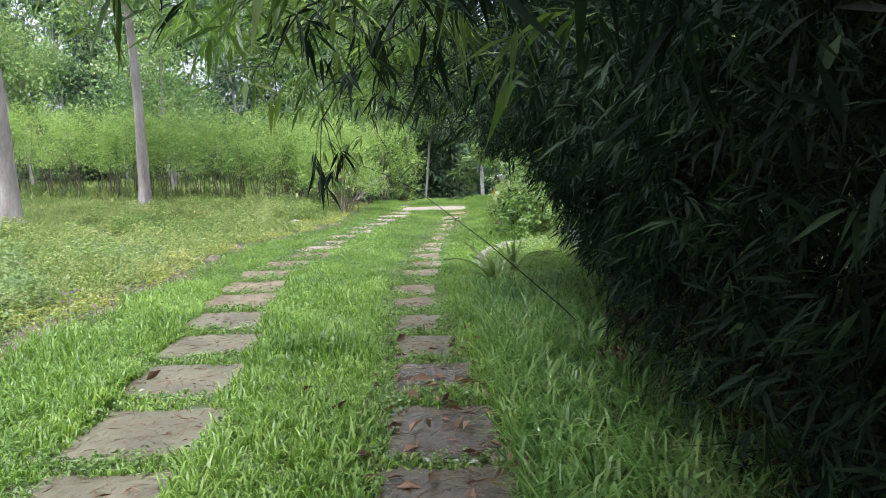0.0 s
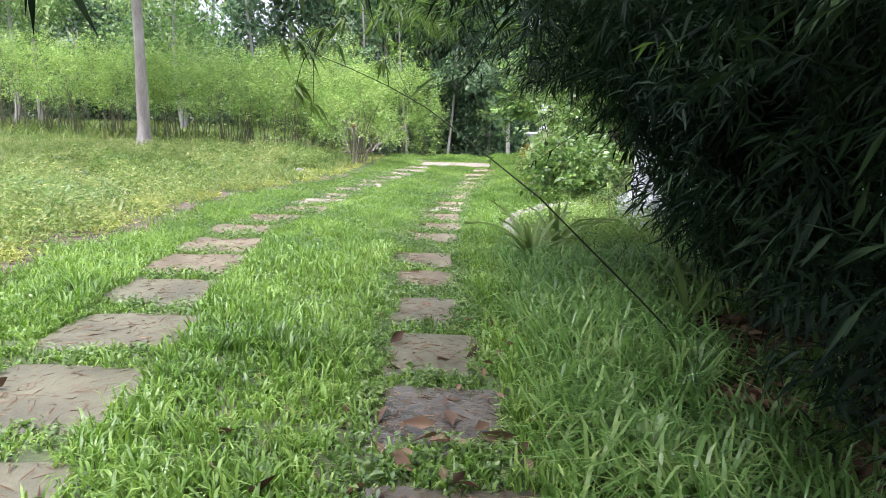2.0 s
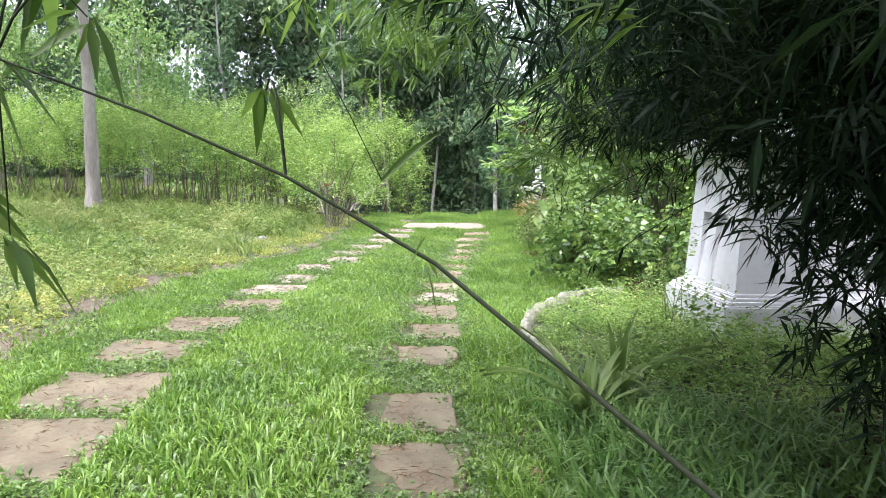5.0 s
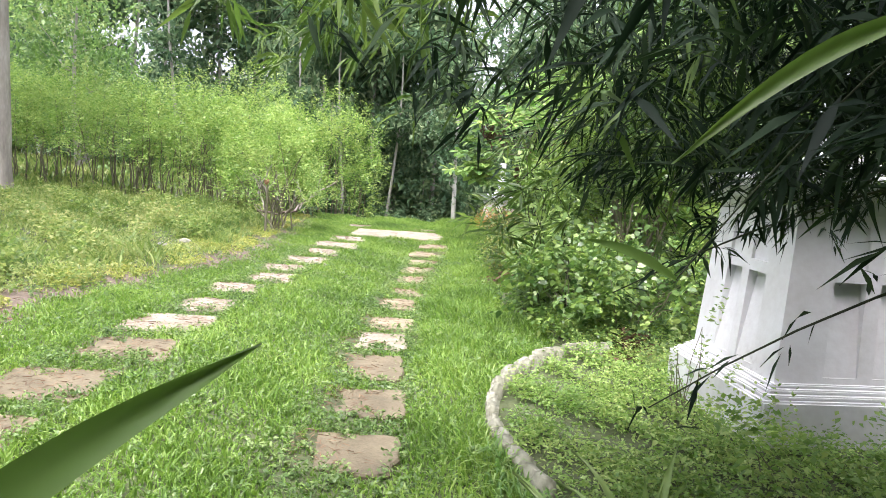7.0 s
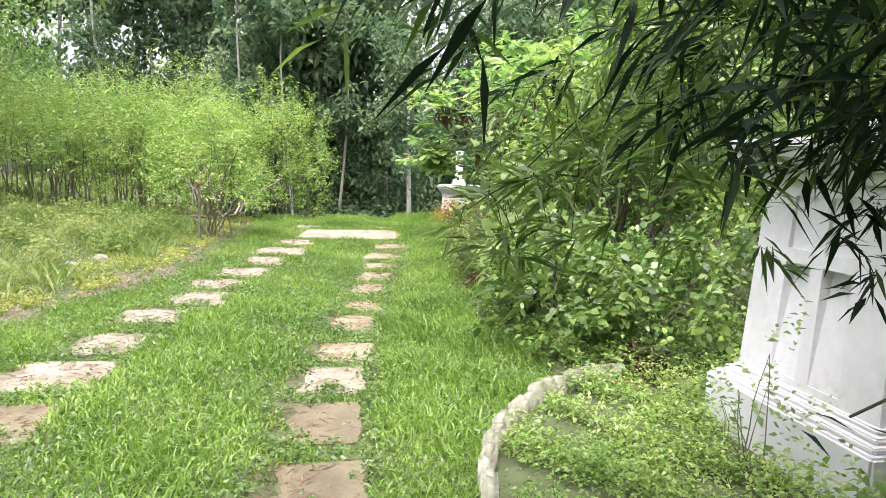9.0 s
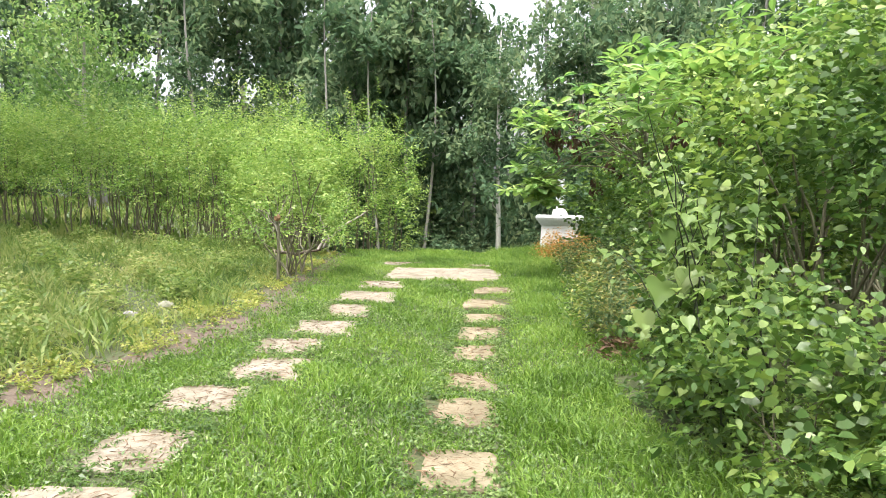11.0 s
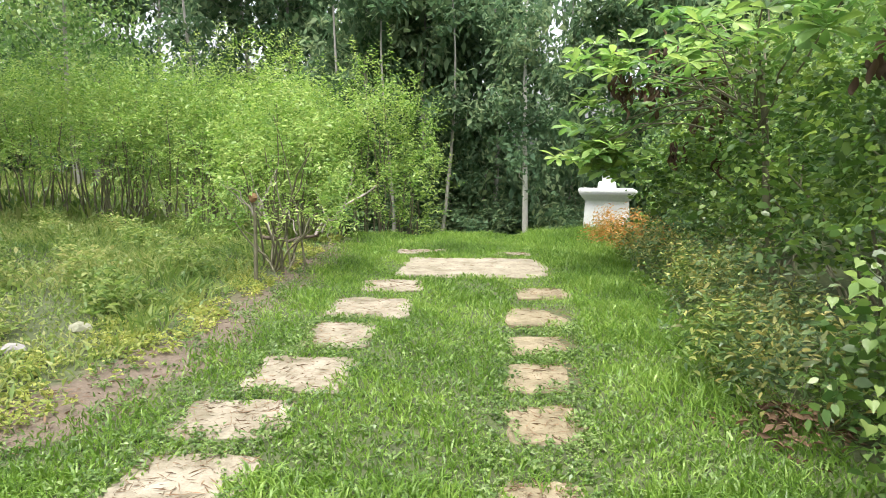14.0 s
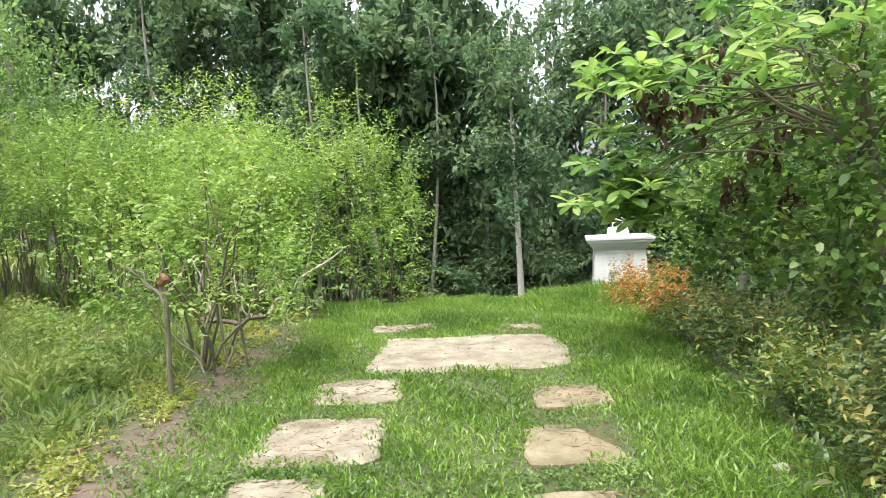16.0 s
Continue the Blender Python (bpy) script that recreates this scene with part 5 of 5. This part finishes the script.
# row behind the start, out of view, added to close off low light
for q in np.arange(-34, 34, 4.5):
    spots.append((q, -16 + g.normal() * 1.5))
spots = [(x, y) for i, (x, y) in enumerate(spots) if not (x < -13 and y > 38 and i % 3) and ( y < 40 or not (2.2 < x < 5.2 or 10 < x < 13.5 or -9.5 < x < -8))]
for i, (x, y) in enumerate(spots):
    src = kinds[i % 5]
    m = pose(x, y, ground_at(x, y), 0, 0, g.uniform(0, 360)) @ Matrix.Diagonal((1, 1, g.uniform(1.05, 1.2), 1))
    if i < 5:
        src.matrix_basis = m
    else:
        copy_thing(src, m)
for i, (x, y) in enumerate([(-13.4, 34), (-21.5, 34), (-15, 38), (-20, 22), (-24, 40), (9, 26), (12, 31), (8.5, 19), (12, 22), (8, 33), (11, 14), (15, 27), (10, 8), (-25, 24), (-28, 33)]):
    src = light[i % 3]
    m = pose(x, y, ground_at(x, y), 0, 0, g.uniform(0, 360))
    if i < 3:
        src.matrix_basis = m
    else:
        copy_thing(src, m)

# ---- undergrowth in front of the wood ----
src = None
for i, q in enumerate(np.arange(-26, 30, 1.9)):
    x, y = q + g.normal() * 0.4, 43.2 + g.normal() * 1.2
    if -22.2 < x < -18:
        continue
    if src is None:
        src = shrub("undergrowth_bush", "dark leafy bush at the foot of the wood", "shrub", x, y, 1.5, 2.6, 0.1, M_FOREST, 0.3, 1700, 6, 0.5, 700, group="undergrowth")
    else:
        copy_thing(src, pose(x, y, ground_at(x, y), 0, 0, g.uniform(0, 360)))

for i, q in enumerate(np.arange(-24, 28, 2.3)):
    x, y = q + g.normal() * 0.5, 45.6 + g.normal() * 0.8
    if abs(x - 4.2) > 1.3:
        copy_thing(src, pose(x, y, ground_at(x, y), 0, 0, g.uniform(0, 360)) @ Matrix.Diagonal((1.25, 1.25, g.uniform(1.7, 2.6), 1)))

for q in np.arange(-60, 62, 4.2):
    x, y = q + g.normal() * 0.6, 60 + g.normal() * 1.5 + 0.004 * q * q
    copy_thing(src, pose(x, y, ground_at(x, y), 0, 0, g.uniform(0, 360)) @ Matrix.Diagonal((2.4, 2.4, 2.2, 1)))

# ---- small things ----
def litter(name, label, x, y, r, n, size, seed):
    g = np.random.default_rng(seed)
    px, py = x + g.normal(size=n) * r * 0.5, y + g.normal(size=n) * r * 0.5
    at = np.stack([px, py, height(px, py) + g.uniform(0.01, 0.1, n) * np.exp(-((px - x) ** 2 + (py - y) ** 2) / r ** 2) * 1.5], 1)
    way = g.normal(size=(n, 3)) * np.array([1, 1, 0.25])
    s = size * g.uniform(0.6, 1.4, n)
    v, f = leaves(g, at, way, s, s * 0.4, 0.4, 0)
    return tagged(mesh_part(name, raw_mesh(name, v, f), M_DRY), label, "leaf litter", kind="stuff")


litter("dry_leaves", "heap of dry brown leaves beside the pedestal", 1.9, 11.3, 0.35, 420, 0.11, 1)
litter("dry_leaves", "dead brown leaves and grass at the bamboo's foot", 1.08, 4.4, 0.32, 800, 0.07, 2)
litter("dry_leaves", "fallen brown bamboo leaves beside the verge grass", 1.4, 5.35, 0.45, 1000, 0.08, 5)
litter("dry_leaves", "dead leaves under the edging shrubs", 1.3, 14.55, 0.3, 260, 0.07, 3)
litter("dry_leaves", "brown leaf litter under the bamboo", 2.2, 4.0, 2.4, 3000, 0.11, 4)
litter("dry_leaves", "fallen leaves between the bamboo and the bed", 1.7, 6.8, 0.9, 900, 0.09, 6)


def rock(name, label, x, y, size, mat, seed):
    g = np.random.default_rng(seed)
    bm = bmesh.new()
    bmesh.ops.create_icosphere(bm, subdivisions=2, radius=1)
    for v in bm.verts:
        v.co = Vector((v.co.x * size, v.co.y * size * 0.8, v.co.z * size * 0.6)) * (1 + 0.3 * noise.noise(v.co * 1.6 + Vector((seed, 0, 0))))
    ob = part(name, bm, mat)
    ob.location = (x, y, ground_at(x, y) + size * 0.2)
    return tagged(ob, label, "rock")


rock("rock", "small pale grey stone in the weeds", -3.62, 16.45, 0.1, M_STONE, 1)
rock("rock", "small dark stone in the weeds", -3.75, 15.8, 0.1, M_ROCK, 2)
rock("rock", "pale stone at the edge of the lawn", 1.28, 16.7, 0.06, M_STONE, 3)
stump = thing("stump", "thin cut-back stem with orange fresh wood at its end", "stump", -2.82, 18.7, ground_at(-2.82, 18.7))
v, f = tube(bend((0, 0, -0.05), (0.02, 0, 0.94 - ground_at(-2.82, 18.7)), 0, 7, 0.006, g), np.linspace(0.026, 0.019, 7), 8)
mesh_part("stem", raw_mesh("stem", v, f), M_TWIG, stump)
bm = bmesh.new()
bmesh.ops.create_icosphere(bm, subdivisions=2, radius=0.05)
for v in bm.verts:
    v.co = Vector((v.co.x, v.co.y * 0.9, v.co.z * 1.1)) * (1 + 0.6 * noise.noise(v.co * 45) + 0.2 * noise.noise(v.co * 110)) + Vector((0.0, 0, 1.0 - ground_at(-2.82, 18.7)))
part("cut_end", bm, M_CUTWOOD, stump, "orange cut wood")
for end in ((-0.25, -0.1, 1.2), (-0.05, 0.05, 1.32), (-0.38, 0.1, 1.15), (0.3, 0, 1.2)):
    v, f = tube(bend((0.0, 0, 0.8), end, 0.03, 6, 0.02, g), np.linspace(0.011, 0.004, 6), 5)
    mesh_part("twig", raw_mesh("twig", v, f), M_BARK, stump)
log = thing("fallen_branch", "fallen branch with pale bare twigs below the shrubs", "branch", -2.7, 21.5, ground_at(-2.7, 21.5))
v, f = tube(bend((-0.9, 0.1, 0.2), (0.05, -0.1, 0.26), -0.05, 8, 0.02, g), np.linspace(0.032, 0.024, 8), 7)
mesh_part("bark", raw_mesh("bark", v, f), M_DARKBARK, log)
for a, b, w in (((0.0, -0.1, 0.26), (0.95, 0, 1.02), 0.026), ((0.1, -0.1, 0.3), (0.75, 0.1, 0.9), 0.018), ((0.2, -0.05, 0.42), (-0.1, 0.1, 1.0), 0.014), ((0.3, 0, 0.5), (0.2, -0.2, 0.1), 0.013), ((0.4, 0, 0.58), (0.62, 0.1, 1.4), 0.012),
                ((-0.7, 0, 0.2), (-1.0, 0.2, 0.95), 0.02), ((-0.9, 0.1, 0.5), (-0.6, 0.1, 1.3), 0.016), ((-0.3, 0, 0.25), (-0.55, 0.2, 0.75), 0.012)):
    v, f = tube(bend(a, b, 0.06, 8, 0.025, g), np.linspace(w, w * 0.4, 8), 6)
    mesh_part("twig", raw_mesh("twig", v, f), M_BARK, log)
